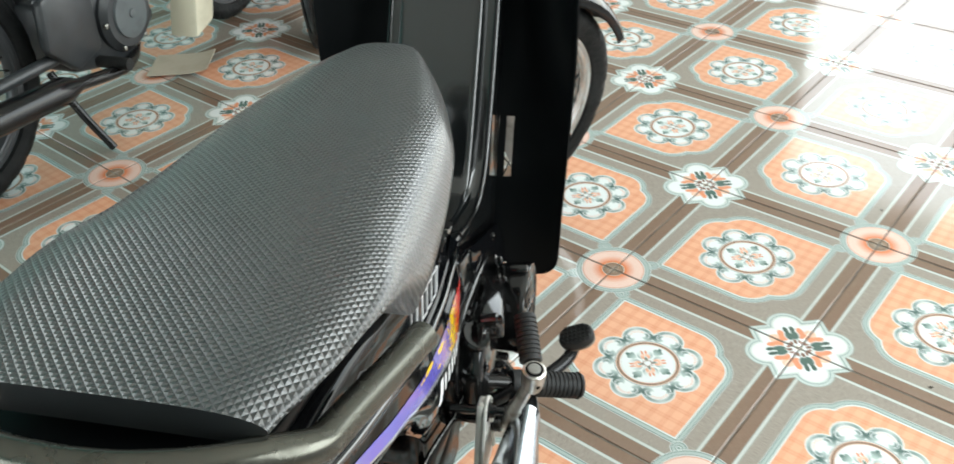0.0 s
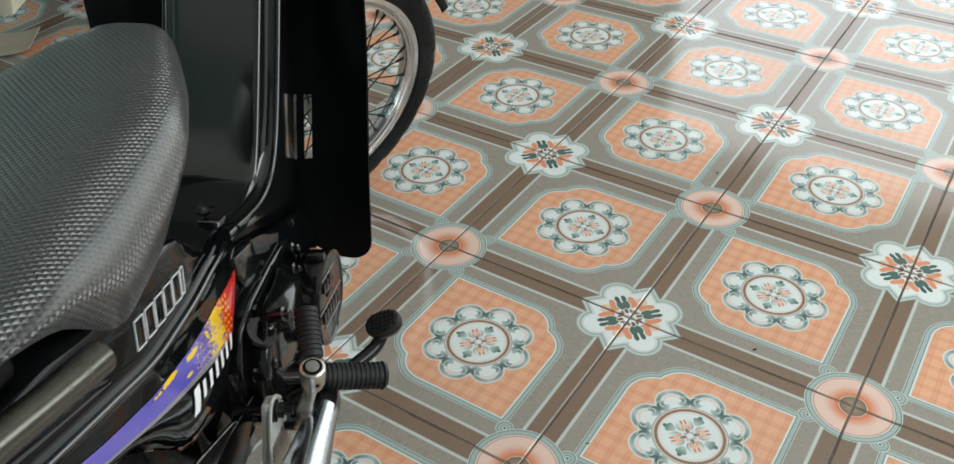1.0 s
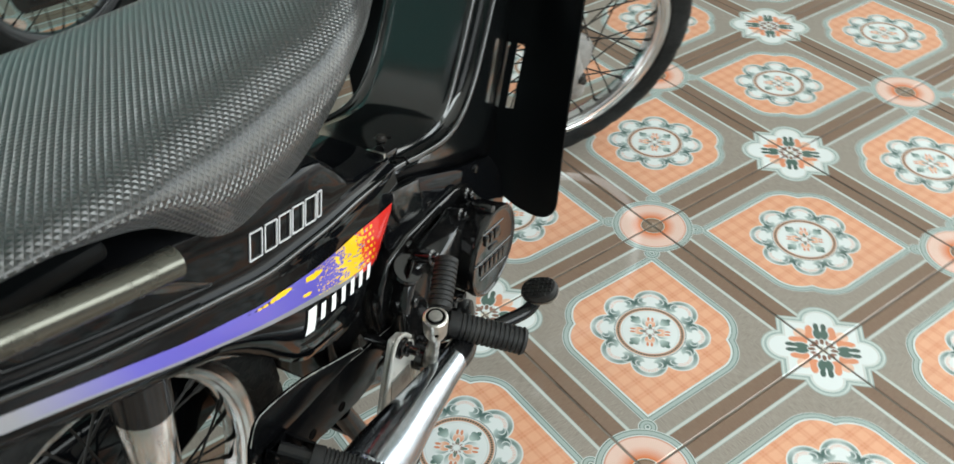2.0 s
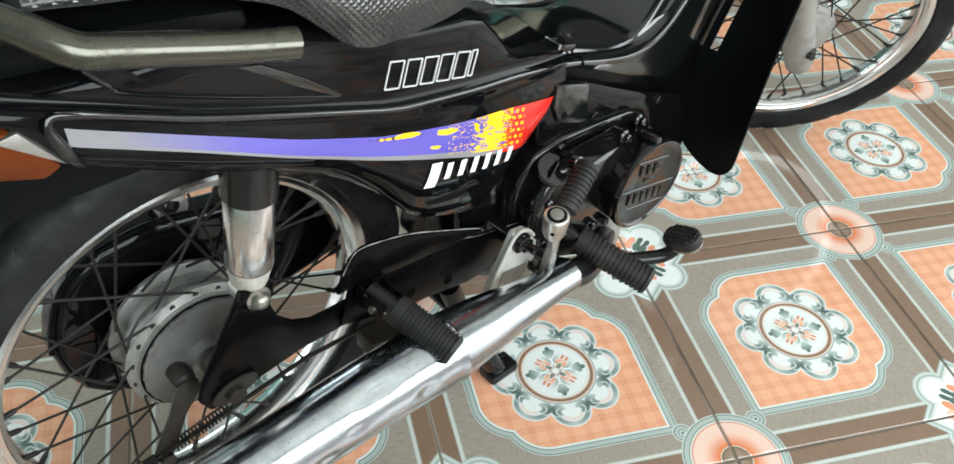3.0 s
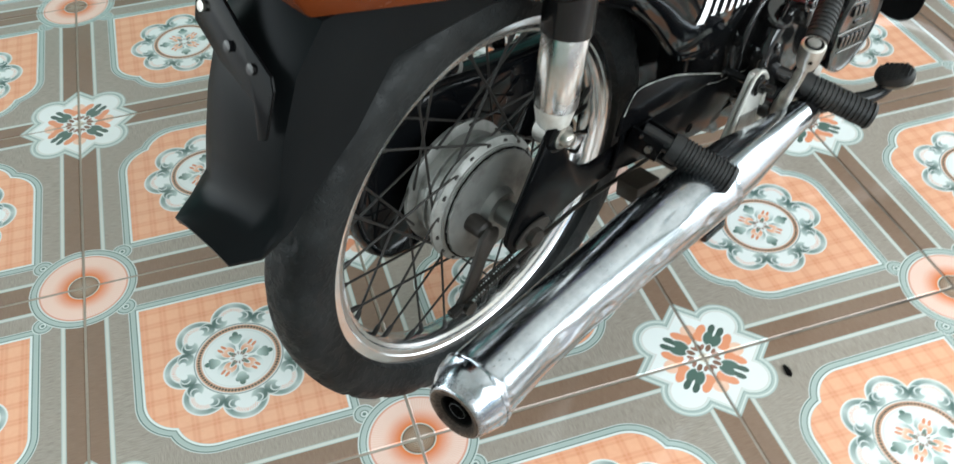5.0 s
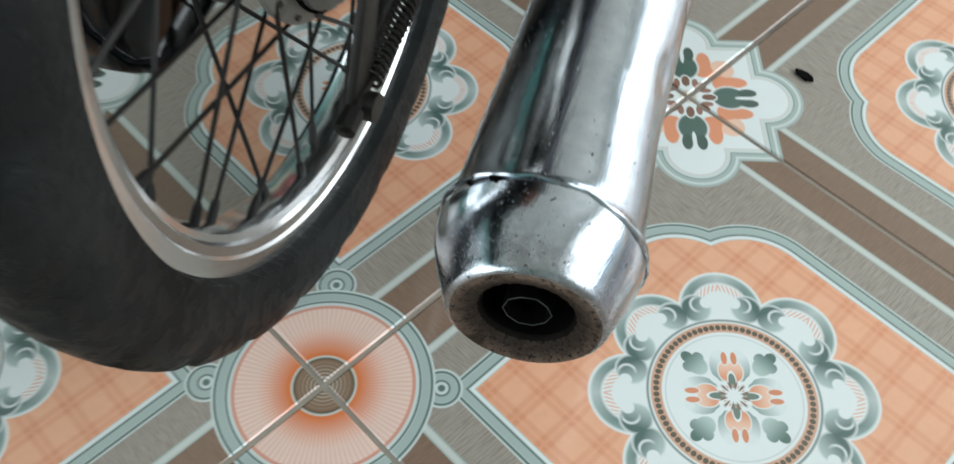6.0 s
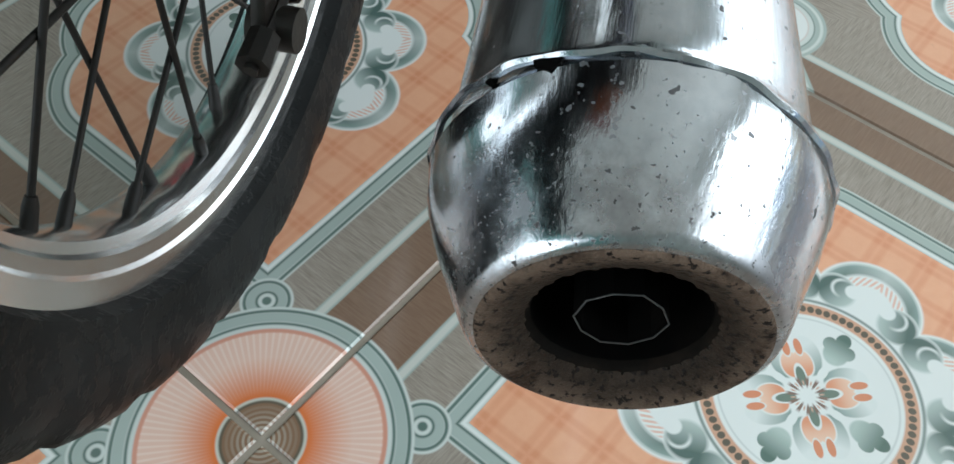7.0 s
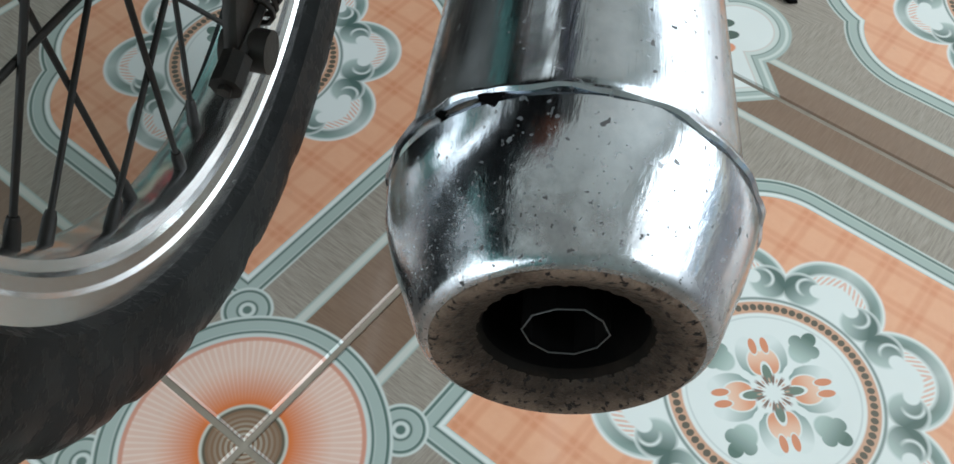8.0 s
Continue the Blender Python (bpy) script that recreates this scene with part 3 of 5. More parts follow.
        plate_prof = [(0.026, h * 0.92), (0.0305, h * 0.915), (0.0312, h * 0.88), (0.0308, h * 0.86), (0.0315, h * 0.82), (0.0325, h * 0.5), (0.036, h * 0.36), (0.046, h * 0.30), (0.047, h * 0.2), (0.076, h * 0.19), (0.077, 0.004)]
        cover = part("brake_plate", lathe(plate_prof, 96, shape=ragged), DARKALLOY, rim, "flat dark grey alloy brake plate with a worn edge")
        part("plate_gap", lathe([(0.0268, h * 0.95), (0.0275, h * 0.95), (0.0275, h * 0.91), (0.0268, h * 0.91)], 72, caps=False), SOOT_AND_GAP_BLACK, cover)
    else:
        prof = [(-0.046, 0.015), (-0.045, h * 0.9), (-0.036, h * 0.95), (-0.034, h + 0.004), (-0.028, h + 0.004), (-0.026, h * 0.93), (-0.012, h * 0.90), (0.008, h * 0.92), (0.020, h * 0.97), (0.024, h + 0.004), (0.030, h + 0.004), (0.033, h * 0.95), (0.042, h * 0.9), (0.046, h * 0.75), (0.050, 0.03), (0.054, 0.012)]
        part("hub", lathe(prof, 56), FORKALLOY if finish is None else ALLOY, rim, "dull cast alloy hub")
    part("axle", lathe([(-0.1, 0.002), (-0.1, 0.0065), (0.1, 0.0065), (0.1, 0.002)], 10), STEEL, rim)
    kinds = []
    for side in (1, -1):
        for lean in (1, -1):
            reach = (0.0285 if drum and side > 0 else 0.014 if drum else 0.028) + 0.0035 * lean
            start = Vector((0, side * reach, h * 0.99))
            turn = Matrix.Rotation(lean * radians(52), 3, "Y")
            a = turn @ start
            b = Vector((0, side * 0.004, 0.2005))
            b2 = b + (a - b).normalized() * 0.014
            bm = join(tube([a, b2], 0.0015, 10), tube([b + (b - a).normalized() * 0.002, b2 + (b - b2) * 0.25, b2], [0.0033, 0.0030, 0.0022], 10))
            mesh_owner = part("spoke", bm, SPOKE, rim)
            kinds.append(mesh_owner)
    per = spokes // 4
    for k, first in enumerate(kinds):
        shift = radians(7.5) - {0: 0.0, 1: 0.5, 2: 0.25, 3: 0.75}[k] * 2 * math.pi / per
        for j in range(per):
            ob = first if j == 0 else new("spoke", first.data)
            ob.parent = rim
            ob.matrix_local = Matrix.Rotation(shift + 2 * math.pi * j / per, 4, "Y")
    return rim


RIM = worn("rim_chrome", (0.68, 0.685, 0.69), (0.42, 0.41, 0.395), 0.19, 1.0, scale=24, amount=0.35, grain=400, bump=0.06)


def tyre_material():
    m = Mat("tyre_rubber", (0.02, 0.02, 0.02), 0.6, spec=0.12)
    big, fine, chip = m.noise(14, 5), m.noise(160, 4, 0.7), m.noise(85, 3, 0.6)
    chips = chip.ramp(0.47, 0.53)
    m.put("Base Color", m.mix(big.ramp(0.4, 0.7) * 0.5 + fine.ramp(0.55, 0.7) * 0.3, (0.0065, 0.0071, 0.0073), (0.026, 0.0275, 0.0272)))
    m.put("Roughness", big * 0.2 + chips * 0.15 + 0.32)
    m.bump(fine * 0.4 + chips * 0.5, 0.35, 0.0014)
    return m.mat


TYRE = tyre_material()
wheel("rear_wheel", pose(0, 0, 0.287), bike, 0.2775, 0.0335, 0.076, True, label="spoked rear wheel with a dull chrome rim")
wheel("front_wheel", pose(1.195, 0, 0.272, 0, 0, -41) @ pose(0, 0, 0, 12, 0, 0), bike, 0.276, 0.029, 0.052, False, label="spoked front wheel turned to the right")


def body_table(f):
    zr = smooth_table(f, (-0.27, 0.742), (-0.2, 0.728), (-0.16, 0.713), (-0.1, 0.688), (0, 0.640), (0.12, 0.595), (0.19, 0.568), (0.3, 0.543), (0.37, 0.527), (0.42, 0.512), (0.5, 0.49))
    zb = table(f, (-0.27, 0.728), (-0.14, 0.69), (-0.118, 0.672), (-0.100, 0.630), (0, 0.577), (0.12, 0.516), (0.165, 0.48), (0.192, 0.449), (0.225, 0.408), (0.25, 0.386), (0.279, 0.372), (0.32, 0.352),
               (0.348, 0.344), (0.369, 0.357), (0.386, 0.377), (0.4, 0.389), (0.423, 0.408), (0.445, 0.432), (0.46, 0.450), (0.5, 0.46))
    zs = smooth_table(f, (-0.27, 0.772), (-0.2, 0.776), (-0.165, 0.76), (-0.13, 0.705), (-0.05, 0.702), (0, 0.700), (0.08, 0.685), (0.2, 0.645), (0.3, 0.625), (0.332, 0.612), (0.352, 0.560), (0.42, 0.532), (0.5, 0.5))
    wide = smooth_table(f, (-0.29, 0.022), (-0.262, 0.040), (-0.235, 0.067), (-0.19, 0.092), (-0.14, 0.108), (-0.1, 0.113), (0.1, 0.117), (0.2, 0.117), (0.3, 0.111), (0.4, 0.098), (0.46, 0.086), (0.5, 0.08))
    return zb, zr, zs, wide


def skin(f, z, lift=0.0):
    """The outside of the side cover at a forward place and a height."""
    zb, zr, _, wide = body_table(f)
    v = (z - zb) / max(zr - zb, 1e-4)
    return P(f, wide - 0.022 * max(0.0, (0.5 - v) / 0.5) ** 2 + 0.003 * math.sin(min(max(v, 0), 1) * math.pi) + lift, z)


def build_body():
    rings = []
    for f in [-0.268, -0.25, -0.22, -0.19, -0.16, -0.14, -0.125, -0.112, -0.1, -0.08, -0.04, 0, 0.04, 0.08, 0.12, 0.15, 0.18, 0.2, 0.225, 0.25, 0.28, 0.31, 0.335, 0.355, 0.375, 0.4, 0.425, 0.45, 0.465]:
        zb, zr, zs, w = body_table(f)
        half = [P(f, 0, zb + 0.03), P(f, w - 0.045, zb + 0.012), P(f, w - 0.030, zb + 0.001)]
        half += [skin(f, zb + (zr - zb) * v) for v in (0.0, 0.06, 0.15, 0.3, 0.45, 0.6, 0.75, 0.9, 0.97)]
        half += [P(f, w + 0.002, zr), P(f, w + 0.001, zr + 0.004), P(f, w - 0.005, zr + 0.007), P(f, w - 0.007, zr + 0.012)]
        top = max(zs, zr + 0.014)
        half += [P(f, w - 0.0067, zr + 0.0135 + (top - zr - 0.014) * 0.1), P(f, w - 0.0065, zr + 0.014 + (top - zr - 0.014) * 0.5), P(f, w - 0.0075, top - 0.0085), P(f, w - 0.0085, top - 0.004), P(f, w - 0.014, top), P(f, w * 0.55, top + 0.004), P(f, 0, top + 0.006)]
        rings.append(half + [Vector((p.x, -p.y, p.z)) for p in half[-2:0:-1]])
    part("body_shell", loft(rings), GLOSS, bike, "gloss black plastic side covers and tail", 50)


def build_pocket():
    """Edges of the sunk triangle in the side cover under the grab rail."""
    at = lambda f, z, lift=0.0: P(f, body_table(f)[3] - 0.0068 + lift, z)  # noqa: E731
    ob = part("pocket_edge", tube(bend([at(-0.073, 0.712), at(-0.058, 0.693), at(-0.045, 0.682), at(0.036, 0.646), at(0.133, 0.607)], 4), [0.0024] * 13 + [0.0018] * 4, 8, 0.7), GLOSS, bike, "rounded edge of the sunk triangle")
    part("pocket_slope", hull([at(0.138, 0.606, 0.001), at(0.128, 0.608, 0.001), at(0.034, 0.672, -0.001), at(0.060, 0.668, 0.003), at(0.100, 0.640, 0.003), at(0.138, 0.606, -0.003), at(0.034, 0.672, -0.004), at(0.06, 0.668, -0.003)], 0.0012), COVER, ob)
    part("pocket_slope", hull([at(-0.073, 0.713, 0.001), at(-0.047, 0.682, 0.001), at(-0.022, 0.676, -0.001), at(-0.048, 0.708, 0.002), at(-0.073, 0.713, -0.004), at(-0.047, 0.682, -0.004), at(-0.022, 0.676, -0.004)], 0.0012), GLOSS, ob)


def patch(corners, material, name, label, lift=0.0007, nu=40, nv=6):
    """A sticker on the side cover between a lower and an upper line, each a list of (f, z)."""
    low, high = corners
    bm = bmesh.new()
    uv = bm.loops.layers.uv.new("UVMap")
    grid = []
    for i in range(nu + 1):
        t = i / nu
        f0 = np.interp(t, np.linspace(0, 1, len(low)), [p[0] for p in low])
        z0 = np.interp(t, np.linspace(0, 1, len(low)), [p[1] for p in low])
        f1 = np.interp(t, np.linspace(0, 1, len(high)), [p[0] for p in high])
        z1 = np.interp(t, np.linspace(0, 1, len(high)), [p[1] for p in high])
        col = []
        for j in range(nv + 1):
            s = j / nv
            f, z = f0 + (f1 - f0) * s, z0 + (z1 - z0) * s
            col.append((bm.verts.new(skin(f, z, lift)), (f + 0.095, s)))
        grid.append(col)
    for a, b in zip(grid, grid[1:]):
        for j in range(nv):
            quad = (a[j], b[j], b[j + 1], a[j + 1])
            face = bm.faces.new([q[0] for q in quad])
            for loop, q in zip(face.loops, quad):
                loop[uv].uv = q[1]
    return part(name, bm, material, bike, label)


def build_decals():
    low = [(-0.097, 0.663), (-0.010, 0.618), (0.073, 0.573), (0.157, 0.530), (0.240, 0.490), (0.325, 0.450), (0.414, 0.414)]
    high = [(-0.097, 0.678), (-0.008, 0.633), (0.081, 0.589), (0.170, 0.551), (0.259, 0.522), (0.350, 0.498), (0.442, 0.469)]
    patch((low, high), STRIPE, "stripe_decal", "silver and violet stripe with yellow flecks and a red end")
    # the model name as plain slanted white bars
    f = 0.228
    for k in range(7):
        w, h = (0.015, 0.030) if k == 0 else (0.0085, 0.019)
        z = 0.4735 - 0.32 * (f - 0.228) - (0.003 if k == 0 else 0.0)
        patch(([(f, z - h / 2), (f + w, z - h / 2 - 0.32 * w)], [(f + 0.3 * h, z + h / 2), (f + w + 0.3 * h, z + h / 2 - 0.32 * w)]), WHITEPRINT, "name_bar", "white printed bar", 0.0016, 3, 3)
        f += w + 0.0115
    # the maker's name as hollow slanted bars in a thin silver line
    for k in range(6):
        f0, w, h = 0.186 + 0.0215 * k, (0.0165 if k < 5 else 0.006), 0.027
        z = 0.607 - 0.28 * 0.0215 * k
        wide = body_table(f0)[3]
        at = lambda a, b: P(f0 + a + 0.25 * b, wide - 0.0058, z + b - 0.28 * a)  # noqa: E731
        corner = [at(0, -h / 2), at(w, -h / 2), at(w, h / 2), at(0, h / 2)]
        part("outline_bar", join(*[tube([corner[i], corner[(i + 1) % 4]], 0.0009, 4) for i in range(4)]), SILVERPRINT, bike, "thin silver printed outline")


def seat_ring(f):
    top = smooth_table(f, (-0.10, 0.785), (-0.02, 0.783), (0.08, 0.776), (0.2, 0.761), (0.35, 0.747), (0.5, 0.744), (0.57, 0.736), (0.61, 0.674))
    low = smooth_table(f, (-0.10, 0.766), (-0.02, 0.764), (0.05, 0.742), (0.09, 0.721), (0.115, 0.688), (0.14, 0.667), (0.165, 0.659), (0.2, 0.658), (0.235, 0.654), (0.28, 0.656), (0.33, 0.668), (0.4, 0.674), (0.5, 0.682), (0.6, 0.658))
    w = smooth_table(f, (-0.10, 0.114), (-0.04, 0.138), (0.05, 0.149), (0.15, 0.149), (0.25, 0.138), (0.35, 0.124), (0.45, 0.093), (0.53, 0.058), (0.58, 0.035), (0.61, 0.02))
    along = f if f < 0.3 else 0.3 + (f - 0.3) * 0.878
    out = []
    for k in range(33):
        t = math.pi * k / 32 - math.pi / 2
        y, zz = math.sin(t), max(math.cos(t), 0.0)
        r = w * math.copysign(abs(y) ** 0.49, y)
        under = 0.020 * max(0.0, 1 - 2.0 * zz ** 0.49) ** 1.3
        out.append(P(along, r - math.copysign(under, y), low - 0.007 + (top - low + 0.007) * zz ** 0.49))
    return out


def build_seat():
    stations = list(np.linspace(-0.10, 0.56, 45)) + [0.575, 0.588, 0.598, 0.606, 0.61]
    rings = [seat_ring(f) for f in stations]
    bm = bmesh.new()
    uv = bm.loops.layers.uv.new("UVMap")
    rows = []
    for f, ring in zip(stations, rings):
        across = [0.0]
        for a, b in zip(ring, ring[1:]):
            across.append(across[-1] + (b - a).length)
        rows.append([(bm.verts.new(p), (p.x, c - across[-1] / 2)) for p, c in zip(ring, across)])
    for a, b in zip(rows, rows[1:]):
        for k in range(32):
            quad = (a[k], a[k + 1], b[k + 1], b[k])
            face = bm.faces.new([q[0] for q in quad])
            for loop, q in zip(face.loops, quad):
                loop[uv].uv = q[1]
    bm.faces.new([v for v, _ in rows[0]]), bm.faces.new([v for v, _ in rows[-1]])
    for r0, r1 in zip(rows, rows[1:]):
        bm.faces.new((r0[0][0], r1[0][0], r1[-1][0], r0[-1][0]))
    part("seat", bm, SEAT, bike, "dimpled grey-black vinyl seat", 60)


def build_tail():
    part("seat_tray", hull([P(f, s * r, z) for s in (1, -1) for f, r, z in ((-0.17, 0.085, 0.715), (0.06, 0.102, 0.695), (0.06, 0.100, 0.712), (-0.06, 0.102, 0.735), (-0.16, 0.088, 0.752))], 0.006), PLASTIC, bike, "black tray under the seat")
    a, b, c, d, e = P(-0.256, 0.054, 0.720), P(-0.129, 0.112, 0.684), P(-0.103, 0.108, 0.643), P(-0.115, 0.101, 0.632), P(-0.212, 0.047, 0.637)
    mid = P(-0.2, 0.094, 0.686)
    inner = [p + Vector((0.0, 0.035, 0)) for p in (a, b, c, d, e)]
    lens = hull([a, b, c, d, e, mid, *inner], 0.003)
    part("indicator", lens, AMBER, bike, "amber rear indicator lens")
    mirror = hull([Vector((p.x, -p.y, p.z)) for p in (a, b, c, d, e, mid, *inner)], 0.003)
    part("indicator", mirror, AMBER, bike, "amber rear indicator lens")
    part("lens_trim", hull([b + Vector((0.002, -0.001, 0.002)), c + Vector((0.004, -0.001, 0)), b + Vector((-0.014, -0.001, 0)), P(-0.098, 0.098, 0.65), P(-0.12, 0.098, 0.684)], 0.001), ALLOY, bike, "silver trim at the lens")
    pts = [P(f, s * r, z) for s in (-1, 1) for f, r, z in ((-0.266, 0.03, 0.716), (-0.262, 0.050, 0.722), (-0.248, 0.063, 0.726), (-0.290, 0.03, 0.776), (-0.280, 0.052, 0.778), (-0.231, 0.0715, 0.762), (-0.222, 0.074, 0.786), (-0.26, 0.04, 0.80))]
    part("tail_lamp", hull(pts, 0.006), REDLENS, bike, "dark red tail lamp lens")
    path = [(0.165, 0.50), (0.12, 0.555), (0.05, 0.60), (-0.03, 0.618), (-0.1, 0.626), (-0.16, 0.636), (-0.205, 0.634), (-0.236, 0.60), (-0.258, 0.55), (-0.272, 0.505), (-0.281, 0.470), (-0.303, 0.452), (-0.327, 0.451)]
    rings = []
    for k, (f, z) in enumerate(path):
        t = k / (len(path) - 1)
        away = Vector((f, 0, z - 0.287)).normalized() if k < 6 else Vector((-0.7, 0, 0.71)) if k == 6 else Vector((-0.92, 0, 0.39)) if k < 10 else Vector((-0.8, 0, 0.6)) if k == 10 else Vector((-0.2, 0, 0.98))
        half = 0.056 if k < 11 else 0.053 if k == 11 else 0.040
        deep = table(t, (0, 0.03), (0.3, 0.05), (0.42, 0.07), (0.55, 0.10), (0.68, 0.07), (0.76, 0.035), (0.84, 0.012), (0.92, 0.005), (1, 0.004))
        c = P(f, 0, z)
        side = Vector((0, -1, 0))
        ring = [c + side * half * 1.02 - away * deep, c + side * half * 1.02 - away * deep * 0.3, c + side * half * 0.95, c + side * half * 0.6 + away * 0.006, c + away * 0.008]
        ring += [Vector((p.x, -p.y, p.z)) for p in ring[-2::-1]]
        inside = [p - away * 0.004 + Vector((0, 0.004 if p.y < 0 else -0.004 if p.y > 0 else 0, 0)) for p in ring[::-1]]
        rings.append(ring + inside)
    part("rear_mudguard", loft(rings), PLASTIC, bike, "matt black rear mudguard with a turned-up flap", 40)
    bracket = part("plate_bracket", plate([(-0.064, 0.640), (-0.040, 0.643), (0.004, 0.620), (0.044, 0.604), (0.050, 0.594), (0.050, 0.556), (0.040, 0.552), (0.028, 0.578), (-0.020, 0.590), (-0.060, 0.608)], 0.0, 0.003, 0.001,
                                           to=lambda r, d, z: P(-0.2335 - 0.40 * (0.62 - z) - 0.010 - d, r, z)), SATIN, bike, "bent black bracket with bolt holes")
    for r, z in ((-0.050, 0.622), (-0.010, 0.606), (0.022, 0.601)):
        part("bolt", lathe([(0, 0.002), (0, 0.0048), (0.003, 0.0048), (0.0035, 0.002)], 8, P(-0.2465 - 0.40 * (0.62 - z), r, z), (-0.92, 0, 0.38)), STEEL if r < -0.04 else ENAMEL, bracket)


def build_rail():
    right = [P(0.064, 0.161, 0.710), P(0.020, 0.153, 0.719), P(-0.030, 0.144, 0.731), P(-0.062, 0.139, 0.739), P(-0.078, 0.136, 0.743), P(-0.090, 0.129, 0.749), P(-0.104, 0.114, 0.757), P(-0.124, 0.085, 0.764), P(-0.138, 0.045, 0.768), P(-0.142, 0.012, 0.769)]
    pts = right + [Vector((p.x, -p.y, p.z)) for p in right[::-1]]
    part("grab_rail", tube(bend(pts, 4), 0.0125, 14), WORNRAIL, bike, "worn grey steel grab rail")


WORNRAIL = worn("worn_rail_steel", (0.095, 0.093, 0.078), (0.05, 0.048, 0.038), 0.22, 0.85, scale=55, amount=0.7, grain=300, bump=0.1)
def build_lip():
    """The turned-up end of the side cover beside the rear lens."""
    line = [skin(-0.090, 0.641, 0.000), skin(-0.0965, 0.652, 0.002), skin(-0.103, 0.668, 0.003), skin(-0.1075, 0.681, 0.003), skin(-0.104, 0.689, 0.003), skin(-0.092, 0.6865, 0.003), skin(-0.070, 0.676, 0.002)]
    line = bend(line, 5)
    part("cover_lip", tube(line, [table(k / (len(line) - 1), (0, 0.003), (0.2, 0.0052), (0.6, 0.0046), (1, 0.002)) for k in range(len(line))], 12, 0.7), ENGINE, bike, "glossy turned-up edge of the side cover")


def build_ridge():
    """The rounded bead that runs along the side cover above the stripe."""
    for s in (1, -1):
        line = [P(f, s * (body_table(f)[3] + 0.0005), body_table(f)[1] + 0.004) for f in np.linspace(-0.10, 0.44, 37)]
        part("ridge_bead", tube(line, [0.001] + [0.0034] * 34 + [0.0025, 0.001], 12), COVER, bike, "polished bead along the side cover")


build_body()
build_ridge()
build_lip()
build_pocket()
build_decals()
build_seat()
build_tail()
build_rail()


def build_rear_running_gear():
    arm = [(-0.040, 0.290), (-0.034, 0.312), (-0.010, 0.354), (0.016, 0.400), (0.025, 0.416), (0.038, 0.422), (0.051, 0.416), (0.057, 0.402), (0.053, 0.376), (0.060, 0.353), (0.078, 0.332), (0.100, 0.320), (0.13, 0.318),
           (0.187, 0.316), (0.30, 0.310), (0.30, 0.278), (0.187, 0.281), (0.083, 0.284), (0.03, 0.277), (0.0, 0.266), (-0.03, 0.270)]
    for s in (1, -1):
        ob = part("swing_arm", plate(arm, s * 0.083, s * 0.091, 0.003), SATIN, bike, "black pressed steel swing arm")
        part("shock_boss", lathe([(-0.004, 0.006), (-0.004, 0.020), (0.003, 0.0195), (0.005, 0.016), (0.005, 0.006)], 28, P(0.037, s * 0.091, 0.402), (0, -s, 0)), SATIN, ob)
        part("bolt", lathe([(0, 0.004), (0, 0.0135), (0.002, 0.0135), (0.003, 0.0095), (0.009, 0.0085), (0.012, 0.0055), (0.0128, 0.002)], 20, P(0.037, s * 0.096, 0.402), (0, -s, 0)), STEEL, ob, "domed steel bolt")
        oval = [(-0.002 + 0.028 * math.cos(t) * 0.96 - 0.013 * math.sin(t) * 0.28, 0.287 + 0.013 * math.sin(t) + 0.028 * math.cos(t) * 0.18) for t in (2 * math.pi * k / 20 for k in range(20))]
        part("adjuster", plate(oval, s * 0.091, s * 0.0955, 0.0015), DARKSTEEL, ob, "oval steel axle adjuster")
        part("nut", lathe([(0, 0.004), (0, 0.0115), (0.009, 0.0115), (0.010, 0.004)], 6, P(-0.004, s * 0.0945, 0.286), (0, -s, 0)), DARKSTEEL, ob)
        low, top = P(0.037, s * 0.080, 0.402), P(0.060, s * 0.082, 0.60)
        way = (top - low).normalized()
        shock = part("shock_absorber", lathe([(0.032, 0.005), (0.033, 0.0225), (0.036, 0.0235), (0.120, 0.024), (0.123, 0.022)], 36, low, way), SHOCK, bike, "chrome shock absorber cover")
        part("lower_eye", lathe([(-0.012, 0.004), (-0.012, 0.017), (0.012, 0.017), (0.012, 0.004)], 16, low + Vector((0, 0, 0)), (0, 1, 0)), ALLOY, shock)
        part("shock_fork", lathe([(0.0, 0.010), (0.012, 0.018), (0.034, 0.0225), (0.036, 0.010)], 24, low, way), BRIGHTALLOY, shock)
        part("upper_cover", lathe([(0.118, 0.010), (0.118, 0.0265), (0.19, 0.0265), (0.192, 0.01)], 24, low, way), ENAMEL, shock, "black upper cover")
    # chain case on the far side
    outline = [(-0.126, 0.29), (-0.119, 0.322), (-0.106, 0.355), (-0.085, 0.379), (-0.05, 0.396), (0.01, 0.401), (0.10, 0.381), (0.3, 0.345), (0.3, 0.235), (0.1, 0.205), (0.0, 0.182), (-0.05, 0.176), (-0.085, 0.186), (-0.108, 0.212), (-0.122, 0.25)]
    case = part("chain_case", soften(plate(outline, -0.060, -0.100, 0), 0.014, 5), GLOSS, bike, "gloss black full chain case")
    part("case_boss", lathe([(0, 0.004), (0, 0.014), (0.02, 0.013), (0.026, 0.009), (0.030, 0.008), (0.031, 0.003)], 16, P(0.031, -0.090, 0.408), (0.1, -1, 0.2)), ENAMEL, case)
    part("case_lip", tube(bend([P(f, -0.064, z) for f, z in outline[0:8]], 5), 0.0035, 8), SATIN, case)
